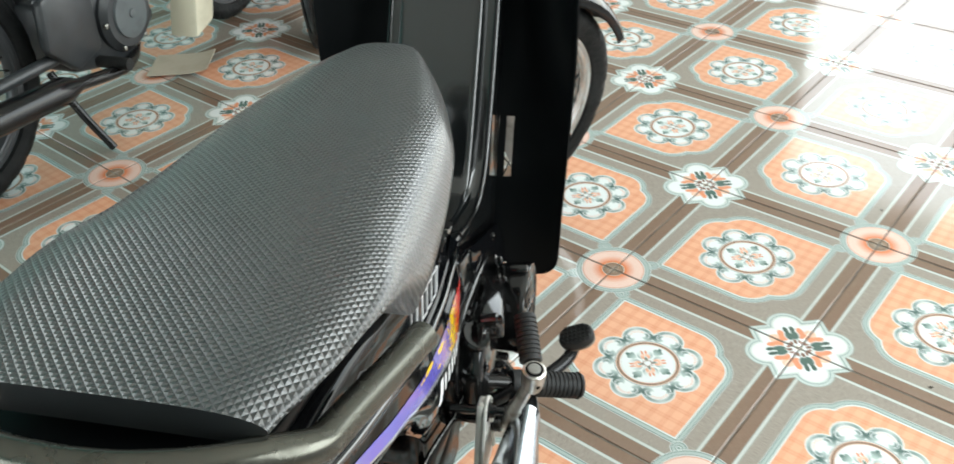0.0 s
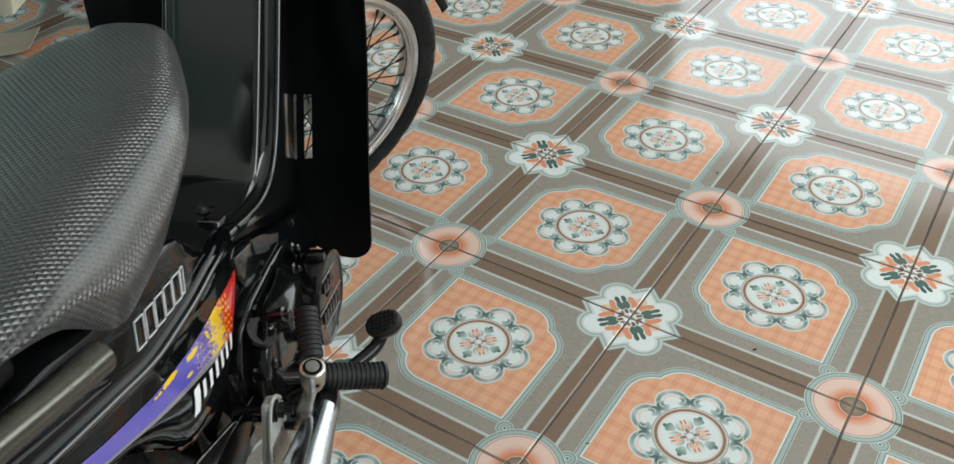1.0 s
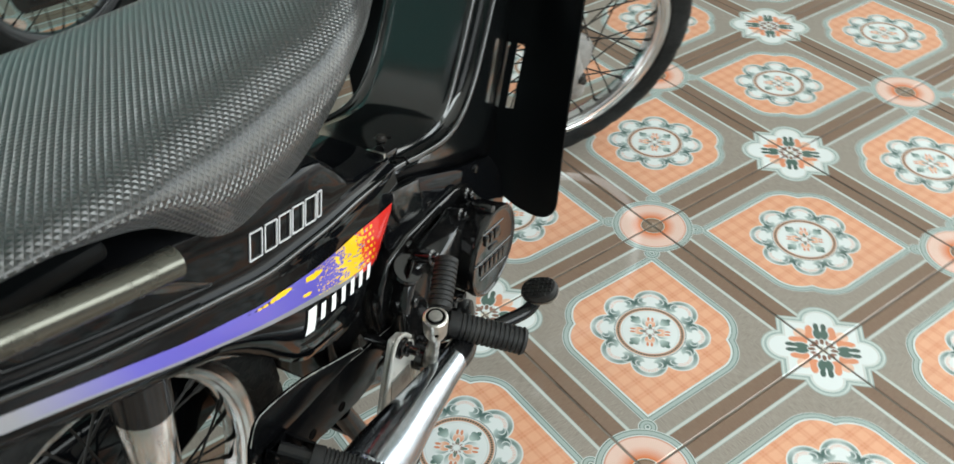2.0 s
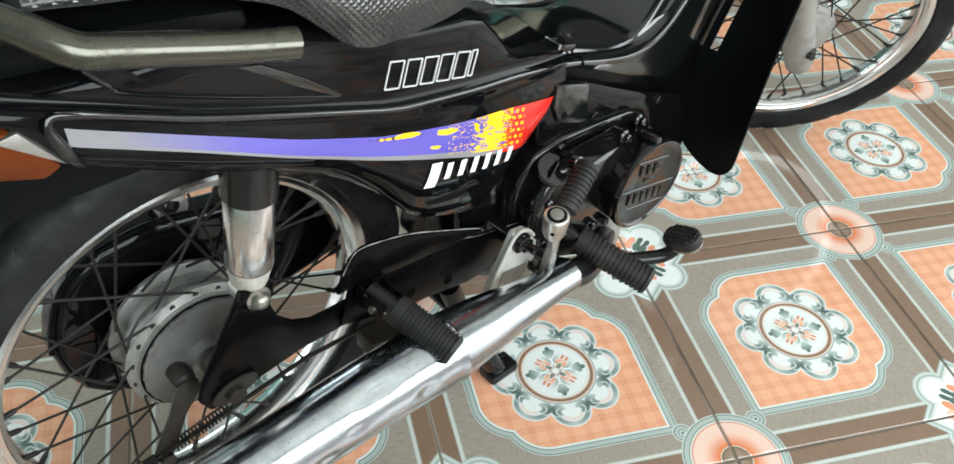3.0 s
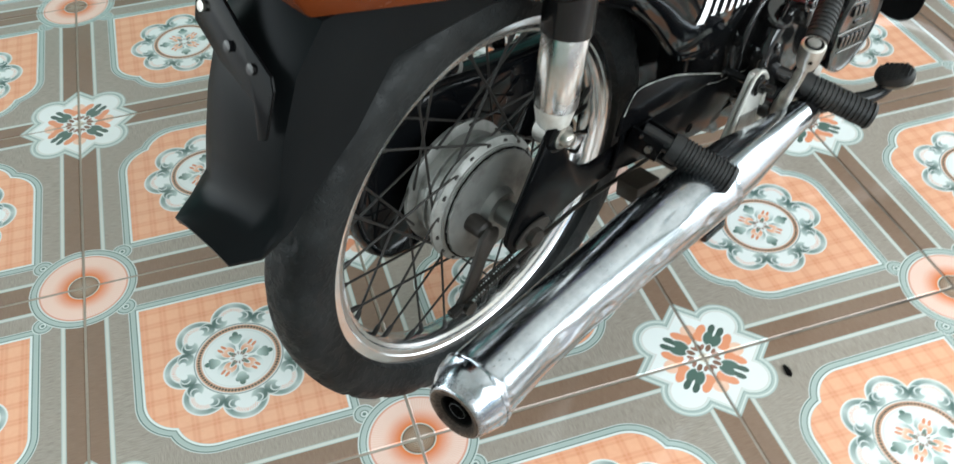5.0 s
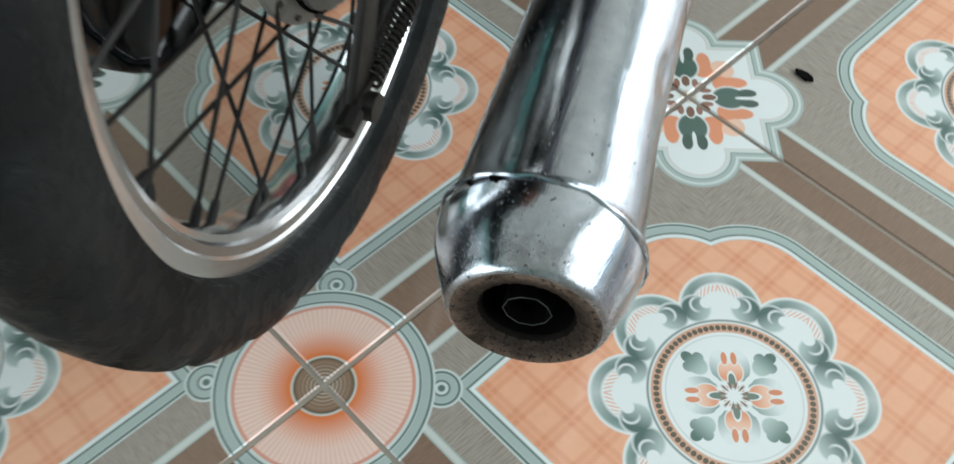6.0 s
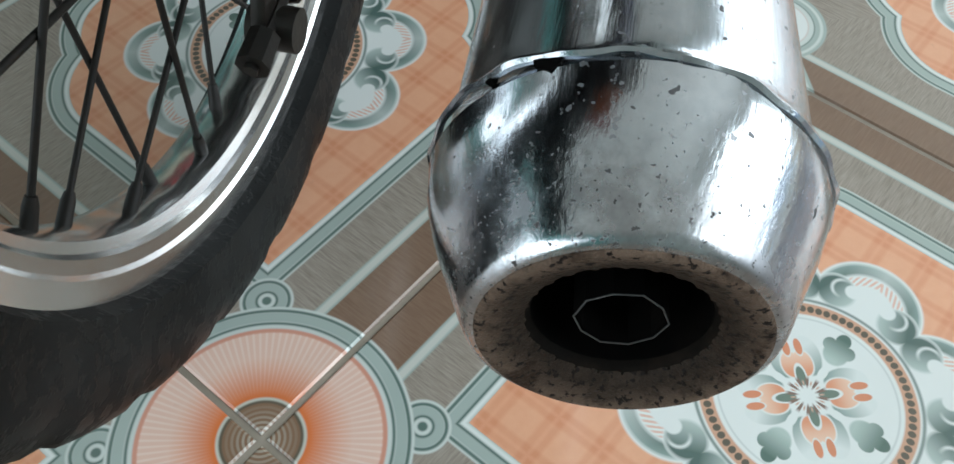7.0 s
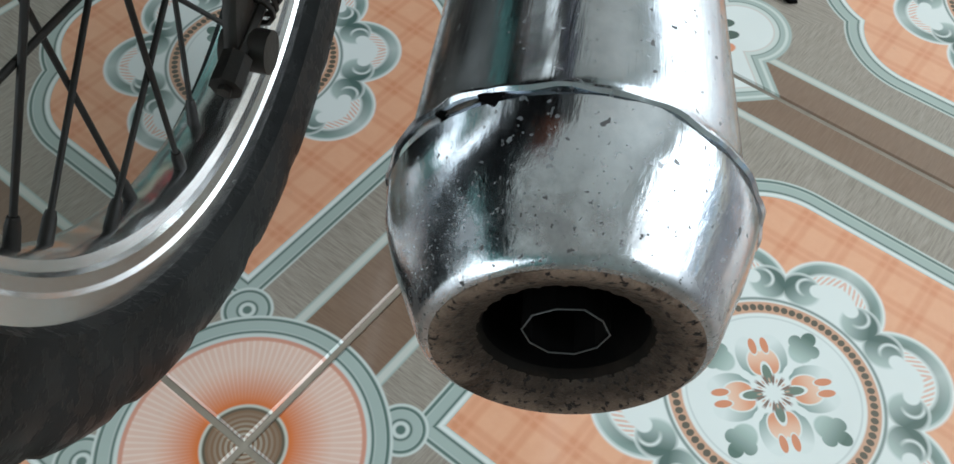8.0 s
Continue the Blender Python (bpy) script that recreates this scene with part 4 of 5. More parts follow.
    # brake lever, rod and spring
    blade = [(-0.052, 0.292), (-0.040, 0.299), (-0.026, 0.293), (-0.026, 0.280), (-0.046, 0.256), (-0.067, 0.210), (-0.074, 0.198), (-0.086, 0.199), (-0.091, 0.209), (-0.085, 0.224), (-0.064, 0.262)]
    lever = part("brake_lever", plate(blade, 0.060, 0.0665, 0.002), DARKSTEEL, bike, "dark brown steel rear brake lever")
    part("pivot", lathe([(-0.03, 0.004), (-0.03, 0.012), (-0.008, 0.0115), (-0.004, 0.008), (0.0, 0.007), (0.001, 0.003)], 14, P(-0.036, 0.062, 0.287), (0, -1, 0)), DARKSTEEL, lever)
    part("clevis", lathe([(-0.009, 0.003), (-0.009, 0.0085), (0.009, 0.0085), (0.009, 0.003)], 14, P(-0.080, 0.066, 0.207), (0, -1, 0)), DARKSTEEL, lever)
    part("brake_rod", tube([P(-0.106, 0.066, 0.2095), P(0.1, 0.07, 0.238), P(0.40, 0.09, 0.24)], 0.0028, 6), DARKSTEEL, bike, "thin steel brake rod")
    coil = [P(-0.068 + 0.068 * k / 160, 0.066 + 0.0066 * math.sin(k * math.pi / 5), 0.2145 + 0.0105 * k / 160 + 0.0072 * math.cos(k * math.pi / 5)) for k in range(161)]
    part("brake_spring", tube(coil, 0.0012, 5), DARKSTEEL, bike, "coiled return spring")
    part("adjuster_nut", lathe([(0, 0.003), (0, 0.0065), (0.014, 0.006), (0.015, 0.003)], 8, P(-0.104, 0.066, 0.21), (1, 0, 0.15)), SPOKE, bike)
    stay = [(0.13, 0.295), (0.145, 0.35), (0.20, 0.362), (0.30, 0.328), (0.335, 0.314), (0.364, 0.307), (0.408, 0.294), (0.414, 0.279), (0.392, 0.273), (0.370, 0.262), (0.361, 0.241), (0.319, 0.242), (0.26, 0.256), (0.205, 0.272), (0.16, 0.284)]
    ob = part("footrest_stay", plate(stay, 0.093, 0.0985, 0.002), SATIN, bike, "black pressed steel footrest stay")
    guard = [(0.124, 0.352), (0.132, 0.378), (0.143, 0.396), (0.156, 0.403), (0.191, 0.396), (0.229, 0.383), (0.282, 0.357), (0.327, 0.334), (0.334, 0.326), (0.264, 0.334), (0.205, 0.341), (0.156, 0.352)]
    part("guard", plate(guard, 0.099, 0.104, 0.002), SATIN, ob, "black guard plate with a scratched edge")
    edge = bend([P(f, 0.104, z) for f, z in guard[1:9]], 4)
    part("worn_edge", tube(edge, [0.0002 + 0.0007 * random.random() ** 2 for _ in edge], 5), SCRATCH, ob, "paint worn off the upper edge")
    edge = bend([P(f, 0.0985, z) for f, z in stay[3:8]], 4)
    part("worn_edge", tube(edge, [0.0002 + 0.0006 * random.random() ** 2 for _ in edge], 5), SCRATCH, ob, "paint worn off the upper edge")
    # flat black discs stand for the shade in two holes
    for f, z in ((0.287, 0.268), (0.229, 0.283)):
        part("hole_disc", lathe([(0, 0.002), (0, 0.0065), (0.001, 0.0065), (0.0012, 0.0045), (0.0004, 0.002)], 14, P(f, 0.0982, z), (0, -1, 0)), SOOT_AND_GAP_BLACK, ob)
    part("footrest_stay", plate(stay, -0.096, -0.108, 0.004), ENAMEL, bike)


SOOTLIP = worn("sooty_steel", (0.006, 0.005, 0.004), (0.022, 0.015, 0.011), 0.75, scale=90, amount=0.6, grain=300, bump=0.4, spec=0.06)
RINGSTEEL = worn("dull_ring_steel", (0.06, 0.06, 0.06), (0.03, 0.03, 0.03), 0.5, 0.3, scale=60)
SCRATCH = worn("bare_scratched_steel", (0.30, 0.30, 0.28), (0.05, 0.048, 0.045), 0.4, 0.5, scale=90, amount=1.0, grain=300, bump=0.2)
SHOCK = worn("dull_chrome", (0.60, 0.59, 0.57), (0.34, 0.32, 0.30), 0.2, 1.0, scale=26, amount=0.5, grain=300, bump=0.05)


def footrest(a, b, radius, label, ribs=14):
    """A ribbed rubber footrest from a to b."""
    a, b = Vector(a), Vector(b)
    length = (b - a).length
    prof = [(0, 0.004), (0, radius * 0.95)]
    for k in range(ribs):
        s = 0.01 + (length - 0.016) * k / ribs
        w = (length - 0.016) / ribs
        prof += [(s, radius), (s + w * 0.55, radius), (s + w * 0.62, radius * 0.92), (s + w * 0.95, radius * 0.92)]
    prof += [(length - 0.005, radius * 1.06), (length, radius * 0.9), (length, 0.003)]
    ob = part("footrest", lathe(prof, 20, a, b - a), RUBBER, bike, label, 30)
    part("bracket", tube([a - (b - a).normalized() * 0.035, a + (b - a).normalized() * 0.003], 0.0105, 12), ENAMEL, ob)
    return ob


def build_exhaust():
    body = [(-0.2246, 0.0270), (-0.2243, 0.0298), (-0.2236, 0.0309), (-0.2222, 0.0318), (-0.2195, 0.0330), (-0.215, 0.0349), (-0.209, 0.0376), (-0.203, 0.0398), (-0.198, 0.0412), (-0.194, 0.0415), (-0.1915, 0.0418), (-0.1895, 0.0400), (-0.186, 0.0392), (-0.12, 0.0370), (-0.05, 0.0368), (0.1, 0.0395), (0.205, 0.0405), (0.2085, 0.0415), (0.212, 0.0402), (0.26, 0.036), (0.32, 0.029), (0.38, 0.0225), (0.42, 0.020)]
    # rings close enough for the dents
    more = [(f, table(f, *body)) for f in np.arange(-0.180, 0.200, 0.005)]
    body = sorted(body + more)
    pts = [P(f, table(f, (-0.2246, 0.1985), (-0.19, 0.1945), (-0.13, 0.190), (-0.05, 0.187), (0.05, 0.186), (0.2, 0.185), (0.42, 0.178)), table(f, (-0.23, 0.2835), (-0.19, 0.2855), (0.1, 0.284), (0.25, 0.276), (0.42, 0.256))) for f, _ in body]
    shell = tube(pts, [r for _, r in body], 96, caps=False)
    dents = ((-0.035, 8, 0.013, 0.0050, 0.0030), (0.022, 3, 0.010, 0.0045, 0.0026), (0.098, 58, 0.022, 0.0070, 0.0022), (-0.10, 24, 0.015, 0.0070, 0.0022), (0.150, 14, 0.010, 0.0060, 0.0022), (0.06, 20, 0.008, 0.0040, 0.0018))
    for v in shell.verts:
        f = v.co.x
        if not -0.18 < f < 0.2:
            continue
        core = Vector((f, float(np.interp(f, [p.x for p in pts], [p.y for p in pts])), float(np.interp(f, [p.x for p in pts], [p.z for p in pts]))))
        arm = v.co - core
        turn = math.degrees(math.atan2(arm.z, -arm.y))
        sink = sum(deep * math.exp(-((f - f0) / sf) ** 2 - (radians(turn - t0) * arm.length / st) ** 2) for f0, t0, sf, st, deep in dents)
        v.co = core + arm * (1 - sink / arm.length)
    for v in shell.verts:
        # the end is cut at a slant, its lower edge furthest back
        v.co.x += 0.085 * (v.co.z - 0.2845) * min(max((-0.196 - v.co.x) / 0.026, 0.0), 1.0)
    pipe = part("exhaust", shell, MUFFLER, bike, "chrome muffler with dents and pits", 30)
    way = (pts[0] - P(-0.186, 0.194, 0.2855)).normalized()
    way = (way + Vector((0, 0, 0.085))).normalized()
    end = pts[0]
    lumpy = lambda j, a, r: r + 0.0004 * math.sin(j * 1.9) * math.sin(j * 0.63) if 0.0185 < r < 0.0275 else r  # noqa: E731
    part("end_cap", lathe([(-0.0014, 0.0291), (0.0003, 0.0288), (0.0007, 0.0280), (0.0006, 0.0268), (-0.0002, 0.0246), (-0.0012, 0.0222), (-0.0022, 0.0203), (-0.0034, 0.0189)], 120, end, way, shape=lumpy, caps=False), BURNT, pipe, "pitted burnt end cap")
    part("sooty_lip", lathe([(-0.0030, 0.0196), (-0.0036, 0.0188), (-0.0044, 0.0183), (-0.0060, 0.0179)], 96, end, way, caps=False), SOOTLIP, pipe, "soot-blackened inner edge of the cap")
    part("outlet", lathe([(-0.0056, 0.0179), (-0.03, 0.0176), (-0.032, 0.012), (-0.06, 0.0115), (-0.0605, 0.0005)], 32, end, way, caps=False), SOOT_AND_GAP_BLACK, pipe, "sooty outlet")
    side = way.cross(Vector((0, 0, 1))).normalized()
    up = side.cross(way)
    at = lambda k, r, d: end - way * d + r * (1 + 0.03 * math.sin(2.7 * k)) * (math.cos(k * math.pi / 5) * side + math.sin(k * math.pi / 5) * up)  # noqa: E731
    part("inner_pipe", loft([[at(k, 0.0094, d) for k in range(10)] for d in (0.0045, 0.04)] + [[at(k, 0.0086, d) for k in range(10)] for d in (0.04, 0.0045)], caps=False), SOOT_AND_GAP_BLACK, pipe, "sooty ten-sided inner pipe", 20)
    part("inner_rim", tube([at(k, 0.0092, 0.0043) for k in range(11)], 0.0002, 5), RINGSTEEL, pipe, "thin dull rim of the inner pipe")
    weld = [pts[10] + way * 0.0015 * math.sin(9 * t) * math.sin(4 * t) * 0.5 + (0.0417 + 0.0002 * math.sin(23 * t)) * (math.cos(t) * Vector((0, 1, 0)) + math.sin(t) * Vector((0, 0, 1))) for t in np.linspace(0, 2 * math.pi, 289)]
    part("weld_seam", tube(weld, [0.0010 + 0.00012 * math.sin(0.35 * k) for k in range(len(weld))], 6), MUFFLER, pipe, "uneven weld seam")
    for turn, size, shift in ((119, 0.0026, -0.003), (104, 0.0007, 0.001), (66, 0.0008, 0.002), (136, 0.0008, -0.002)):
        t = radians(turn)
        out = P(0, math.cos(t), math.sin(t))
        part("rust_hole", lathe([(-0.001, size * 0.9), (0.0006, size), (0.0007, size * 0.3)], 9, pts[10] + way * -shift * 0.4 + out * 0.0413, out, shape=lambda j, a, r: r * (1.5 if j in (0, 4, 5) else 0.8)), SOOT_AND_GAP_BLACK, pipe)
    head = bend([P(0.41, 0.179, 0.257), P(0.46, 0.17, 0.236), P(0.52, 0.14, 0.205), P(0.60, 0.09, 0.19), P(0.68, 0.03, 0.23), P(0.7, 0.0, 0.29)])
    part("exhaust_header", tube(head, 0.0195, 20), ENAMEL, bike, "blackened exhaust header")
    brk = [(0.354, 0.335), (0.373, 0.331), (0.386, 0.318), (0.391, 0.300), (0.394, 0.212), (0.350, 0.214), (0.308, 0.224), (0.316, 0.250), (0.326, 0.275), (0.338, 0.300)]
    ob = part("exhaust_bracket", plate(brk, 0.128, 0.137, 0.002), BRIGHTALLOY, bike, "bright cast alloy exhaust bracket")
    edge = [P(f, 0.138, z) for f, z in ((0.308, 0.224), (0.316, 0.250), (0.326, 0.275), (0.338, 0.300), (0.351, 0.326), (0.362, 0.333), (0.375, 0.328), (0.386, 0.314))]
    part("bracket_rim", tube(bend(edge, 3), 0.0038, 10, 0.8), BRIGHTALLOY, ob)
    part("bracket_post", tube([P(0.389, 0.138, 0.304), P(0.392, 0.138, 0.222)], 0.0032, 8), BRIGHTALLOY, ob)
    # darker alloy, set slightly proud, paints the shade of a recess
    part("bracket_web", soften(plate([(0.340, 0.278), (0.380, 0.270), (0.384, 0.228), (0.332, 0.240)], 0.1365, 0.1385, 0), 0.001), ALLOY, ob, "darker raised plate that stands for the bracket's shaded recess")
    part("bolt", lathe([(-0.05, 0.006), (-0.012, 0.006), (-0.012, 0.015), (0.0, 0.015), (0.001, 0.010), (0.008, 0.010), (0.009, 0.006), (0.020, 0.006), (0.021, 0.003)], 12, P(0.368, 0.140, 0.313), (0.1, -1, 0)), ENGINE, ob)


def build_controls():
    footrest(P(0.462, 0.150, 0.272), P(0.502, 0.243, 0.242), 0.0185, "black ribbed rubber front footrest")
    footrest(P(0.448, -0.15, 0.272), P(0.47, -0.24, 0.25), 0.0185, "black ribbed rubber front footrest")
    footrest(P(0.169, 0.145, 0.338), P(0.194, 0.216, 0.312), 0.0178, "black ribbed rubber rear footrest")
    footrest(P(0.160, -0.142, 0.357), P(0.178, -0.243, 0.332), 0.0165, "black ribbed rubber rear footrest")
    hinge = part("rear_footrest_hinge", join(box(P(0.152, 0.122, 0.338), (0.004, 0.04, 0.030), 0.001, (15, 0, 12)), box(P(0.182, 0.118, 0.332), (0.004, 0.04, 0.030), 0.001, (15, 0, 12)), box(P(0.167, 0.106, 0.337), (0.032, 0.006, 0.03), 0.001)), SATIN, bike, "black steel footrest hinge")
    part("pin", tube([P(0.147, 0.130, 0.336), P(0.188, 0.127, 0.330)], 0.0042, 10), STEEL, hinge)
    part("footrest_bar", tube([P(0.455, 0.16, 0.272), P(0.44, 0.1, 0.225), P(0.44, -0.1, 0.225), P(0.45, -0.16, 0.272)], 0.011, 10), ENAMEL, bike, "black footrest bar")
    arm = bend([P(0.425, 0.12, 0.235), P(0.47, 0.155, 0.222), P(0.53, 0.19, 0.224), P(0.565, 0.216, 0.230), P(0.582, 0.226, 0.246)])
    pedal = part("brake_pedal", tube(arm, 0.0095, 12, 0.75), ENAMEL, bike, "black steel brake pedal")
    m = pose(0.585, -0.227, 0.258, -22, -14, 12)
    oval = lambda z, k: [m @ Vector((0.0185 * k * math.copysign(abs(math.cos(t)) ** 0.8, math.cos(t)), 0.0265 * k * math.copysign(abs(math.sin(t)) ** 0.8, math.sin(t)), z)) for t in (2 * math.pi * j / 28 for j in range(28))]  # noqa: E731
    part("pad", loft([oval(-0.007, 0.8), oval(-0.0065, 0.93), oval(-0.003, 1.0), oval(0.003, 1.0), oval(0.0065, 0.95), oval(0.0078, 0.85)]), RUBBER, pedal, "chequered oval rubber pad")
    part("pad_plate", loft([oval(-0.0105, 0.86), oval(-0.0100, 0.97), oval(-0.0068, 0.97), oval(-0.0066, 0.8)]), STEEL, pedal, "steel plate under the pad")
    for i in range(5):
        for j in range(7):
            x, y = -0.0128 + 0.0064 * i, -0.0195 + 0.0065 * j
            if (x / 0.0160) ** 2 + (y / 0.0235) ** 2 < 1:
                q = m @ pose(x, y, 0.0078)
                part("stud", hull([q @ Vector((g * 0.0025 * k, h * 0.0025 * k, c)) for g in (-1, 1) for h in (-1, 1) for c, k in ((-0.002, 1), (0.0016, 0.75))], 0), RUBBER, pedal)
    kick = part("kick_lever", tube(bend([P(0.402, 0.150, 0.262), P(0.398, 0.158, 0.272), P(0.388, 0.168, 0.298), P(0.371, 0.184, 0.345), P(0.351, 0.199, 0.392)]), [0.0125] * 6 + [0.0105] * 8 + [0.0088] * 6 + [0.008] * 5, 16, 0.75), KICKSTEEL, bike, "dull chrome kick-start lever")
    axis = Vector((-0.12, -0.12, 1)).normalized()
    core = P(0.348, 0.2, 0.399)
    part("knuckle", lathe([(-0.020, 0.007), (-0.019, 0.011), (-0.012, 0.0135), (0.010, 0.0148), (0.014, 0.0142), (0.0155, 0.012), (0.0148, 0.009), (0.0142, 0.003)], 28, core, axis), KICKSTEEL, kick)
    part("cap_ring", lathe([(0.0146, 0.0085), (0.0162, 0.0108), (0.0162, 0.0082), (0.0146, 0.0080)], 24, core, axis, caps=False), SOOT_AND_GAP_BLACK, kick)
    part("cap_screw", lathe([(0.0140, 0.002), (0.0150, 0.0082), (0.0175, 0.0076), (0.0182, 0.004), (0.0182, 0.001)], 20, core, axis), ALLOY, kick)
    # a black dot in place of a shaded hole
    part("side_hole", lathe([(0, 0.0005), (0.0006, 0.0025), (0.0008, 0.0005)], 10, core + P(-0.0115, 0.0075, -0.004), P(-0.84, 0.54, 0)), SOOT_AND_GAP_BLACK, kick)
    a, b = P(0.366, 0.195, 0.402), P(0.416, 0.179, 0.432)
    n, length = 9, (b - a).length
    prof = [(-0.004, 0.004), (0.004, 0.006), (0.004, 0.0136)]
    for k in range(n):
        s = 0.006 + (length - 0.010) * k / n
        w = (length - 0.010) / n
        prof += [(s, 0.0140), (s + w * 0.55, 0.0140), (s + w * 0.68, 0.0126), (s + w * 0.9, 0.0126)]
    part("kick_rubber", lathe(prof + [(length - 0.003, 0.0140), (length + 0.002, 0.0135), (length + 0.004, 0.009), (length + 0.0045, 0.002)], 24, a, b - a), RUBBER, kick, "ribbed rubber kick pedal", 30)
    part("kick_shaft", lathe([(-0.05, 0.01), (0.0, 0.01), (0.0, 0.017), (0.016, 0.017), (0.018, 0.01)], 16, P(0.402, 0.134, 0.262), (0, -1, 0)), ENGINE, kick)


KICKSTEEL = worn("dull_kick_chrome", (0.52, 0.50, 0.46), (0.26, 0.22, 0.18), 0.3, 0.9, scale=45, amount=0.7, grain=300, bump=0.12)


def build_engine():
    block = hull([P(f, s * r, z) for s in (1, -1) for f, r, z in ((0.33, 0.06, 0.22), (0.34, 0.06, 0.36), (0.44, 0.07, 0.40), (0.6, 0.07, 0.38), (0.68, 0.065, 0.31), (0.66, 0.07, 0.20), (0.5, 0.078, 0.165), (0.4, 0.078, 0.175))], 0.012)
    part("crankcase", block, ENGINE, bike, "black engine crankcase")
    cyl = part("cylinder", lathe([(0, 0.05), (0.02, 0.06), (0.12, 0.06), (0.14, 0.05)], 24, P(0.6, 0, 0.30), (1, 0, 0.1)), ENGINE, bike, "black finned engine cylinder")
    for k in range(7):
        part("fin", lathe([(0.022 + 0.016 * k, 0.05), (0.022 + 0.016 * k, 0.072), (0.026 + 0.016 * k, 0.072), (0.026 + 0.016 * k, 0.05)], 24, P(0.6, 0, 0.30), (1, 0, 0.1)), ENGINE, cyl)
    rim_line = [(0.395, 0.245), (0.392, 0.33), (0.402, 0.362), (0.425, 0.388), (0.47, 0.396), (0.54, 0.388), (0.60, 0.381), (0.635, 0.366), (0.655, 0.335), (0.658, 0.27), (0.62, 0.212), (0.55, 0.198), (0.46, 0.210), (0.41, 0.225)]
    cover = part("clutch_cover", soften(plate(rim_line, 0.05, 0.094, 0), 0.006, 3), ENGINE, bike, "gloss black enamelled engine side cover")
    part("cover_dome", soften(plate([(0.405, 0.262), (0.402, 0.325), (0.420, 0.358), (0.450, 0.380), (0.500, 0.376), (0.560, 0.360), (0.585, 0.33), (0.585, 0.25), (0.52, 0.222), (0.44, 0.232)], 0.085, 0.124, 0), 0.012, 4), ENGINE, cover)
    # flat ledge with its two bright edges, and the bar between two bolts
    part("ledge", hull([P(f, r, z) for f, z, r in ((0.468, 0.398, 0.066), (0.462, 0.386, 0.098), (0.462, 0.366, 0.100), (0.556, 0.392, 0.062), (0.556, 0.378, 0.094), (0.556, 0.360, 0.096), (0.468, 0.36, 0.066), (0.556, 0.36, 0.062))], 0.0025), ENGINE, cover)
    part("ledge_ridge", hull([P(f, r, z) for f, z, r in ((0.474, 0.391, 0.094), (0.474, 0.391, 0.099), (0.474, 0.380, 0.094), (0.474, 0.380, 0.099), (0.554, 0.384, 0.090), (0.554, 0.384, 0.095), (0.554, 0.373, 0.090), (0.554, 0.373, 0.095))], 0.0015), ENGINE, cover)
    part("cover_bar", soften(hull([P(f, r, z) for f, z, r in ((0.456, 0.394, 0.112), (0.460, 0.378, 0.141), (0.462, 0.350, 0.143), (0.560, 0.378, 0.098), (0.566, 0.362, 0.126), (0.570, 0.325, 0.130), (0.456, 0.35, 0.10), (0.560, 0.33, 0.098))], 0), 0.005, 3), ENGINE, cover)
    for f, r, z in ((0.455, 0.137, 0.389), (0.562, 0.121, 0.370), (0.424, 0.121, 0.332), (0.61, 0.106, 0.366), (0.520, 0.124, 0.246), (0.545, 0.124, 0.240), (0.43, 0.124, 0.262), (0.63, 0.094, 0.24)):
        part("bolt", lathe([(-0.02, 0.004), (-0.02, 0.0105), (0.0, 0.010), (0.0015, 0.0062), (0.007, 0.006), (0.008, 0.0035), (0.007, 0.003), (0.0065, 0.001)], 14, P(f, r, z), (0.05, -1, 0.25)), ENGINE, cover)
    neck = [(0.07, 0.060), (0.11, 0.061), (0.118, 0.0645), (0.140, 0.066), (0.148, 0.068), (0.1535, 0.068), (0.1565, 0.0665), (0.1570, 0.0635), (0.1548, 0.0615), (0.1540, 0.058), (0.1540, 0.02), (0.1540, 0.002)]
    disc = part("round_cover", lathe(neck, 72, P(0.588, 0, 0.301), (0, -1, 0)), ENGINE, bike, "round black engine cover with raised marks")
    # raised maker's marks as plain bars
    for z, h, words in ((0.034, 0.020, ((-0.03, 0.012), (-0.012, 0.012), (0.006, 0.02))), (0.012, 0.006, ((-0.016, 0.032),)), (-0.022, 0.022, ((-0.05, 0.012), (-0.033, 0.013), (-0.015, 0.012), (0.002, 0.013), (0.02, 0.013), (0.037, 0.005)))):
        for f, w in words:
            part("raised_bar", hull([P(0.588 + 0.8 * (f + a), r, 0.301 + 0.8 * (z - 0.25 * (f + a) + b)) for a in (0, w) for b in (-h / 2, h / 2) for r in (0.153, 0.1558)], 0.0005), ENGINE, disc)
    for z, wide in ((0.052, 0.040), (-0.003, 0.070), (-0.042, 0.050)):
        part("raised_line", tube([P(0.588 - 0.8 * wide, 0.1543, 0.301 + 0.8 * (z + 0.25 * wide)), P(0.588 + 0.8 * wide, 0.1543, 0.301 + 0.8 * (z - 0.25 * wide))], 0.0011, 6), ENGINE, disc)
    part("cover_lug", lathe([(-0.02, 0.004), (-0.02, 0.008), (0.0, 0.008), (0.004, 0.0055), (0.0045, 0.001)], 12, P(0.590, 0.150, 0.371), (0, -1, 0.2)), ENGINE, disc)
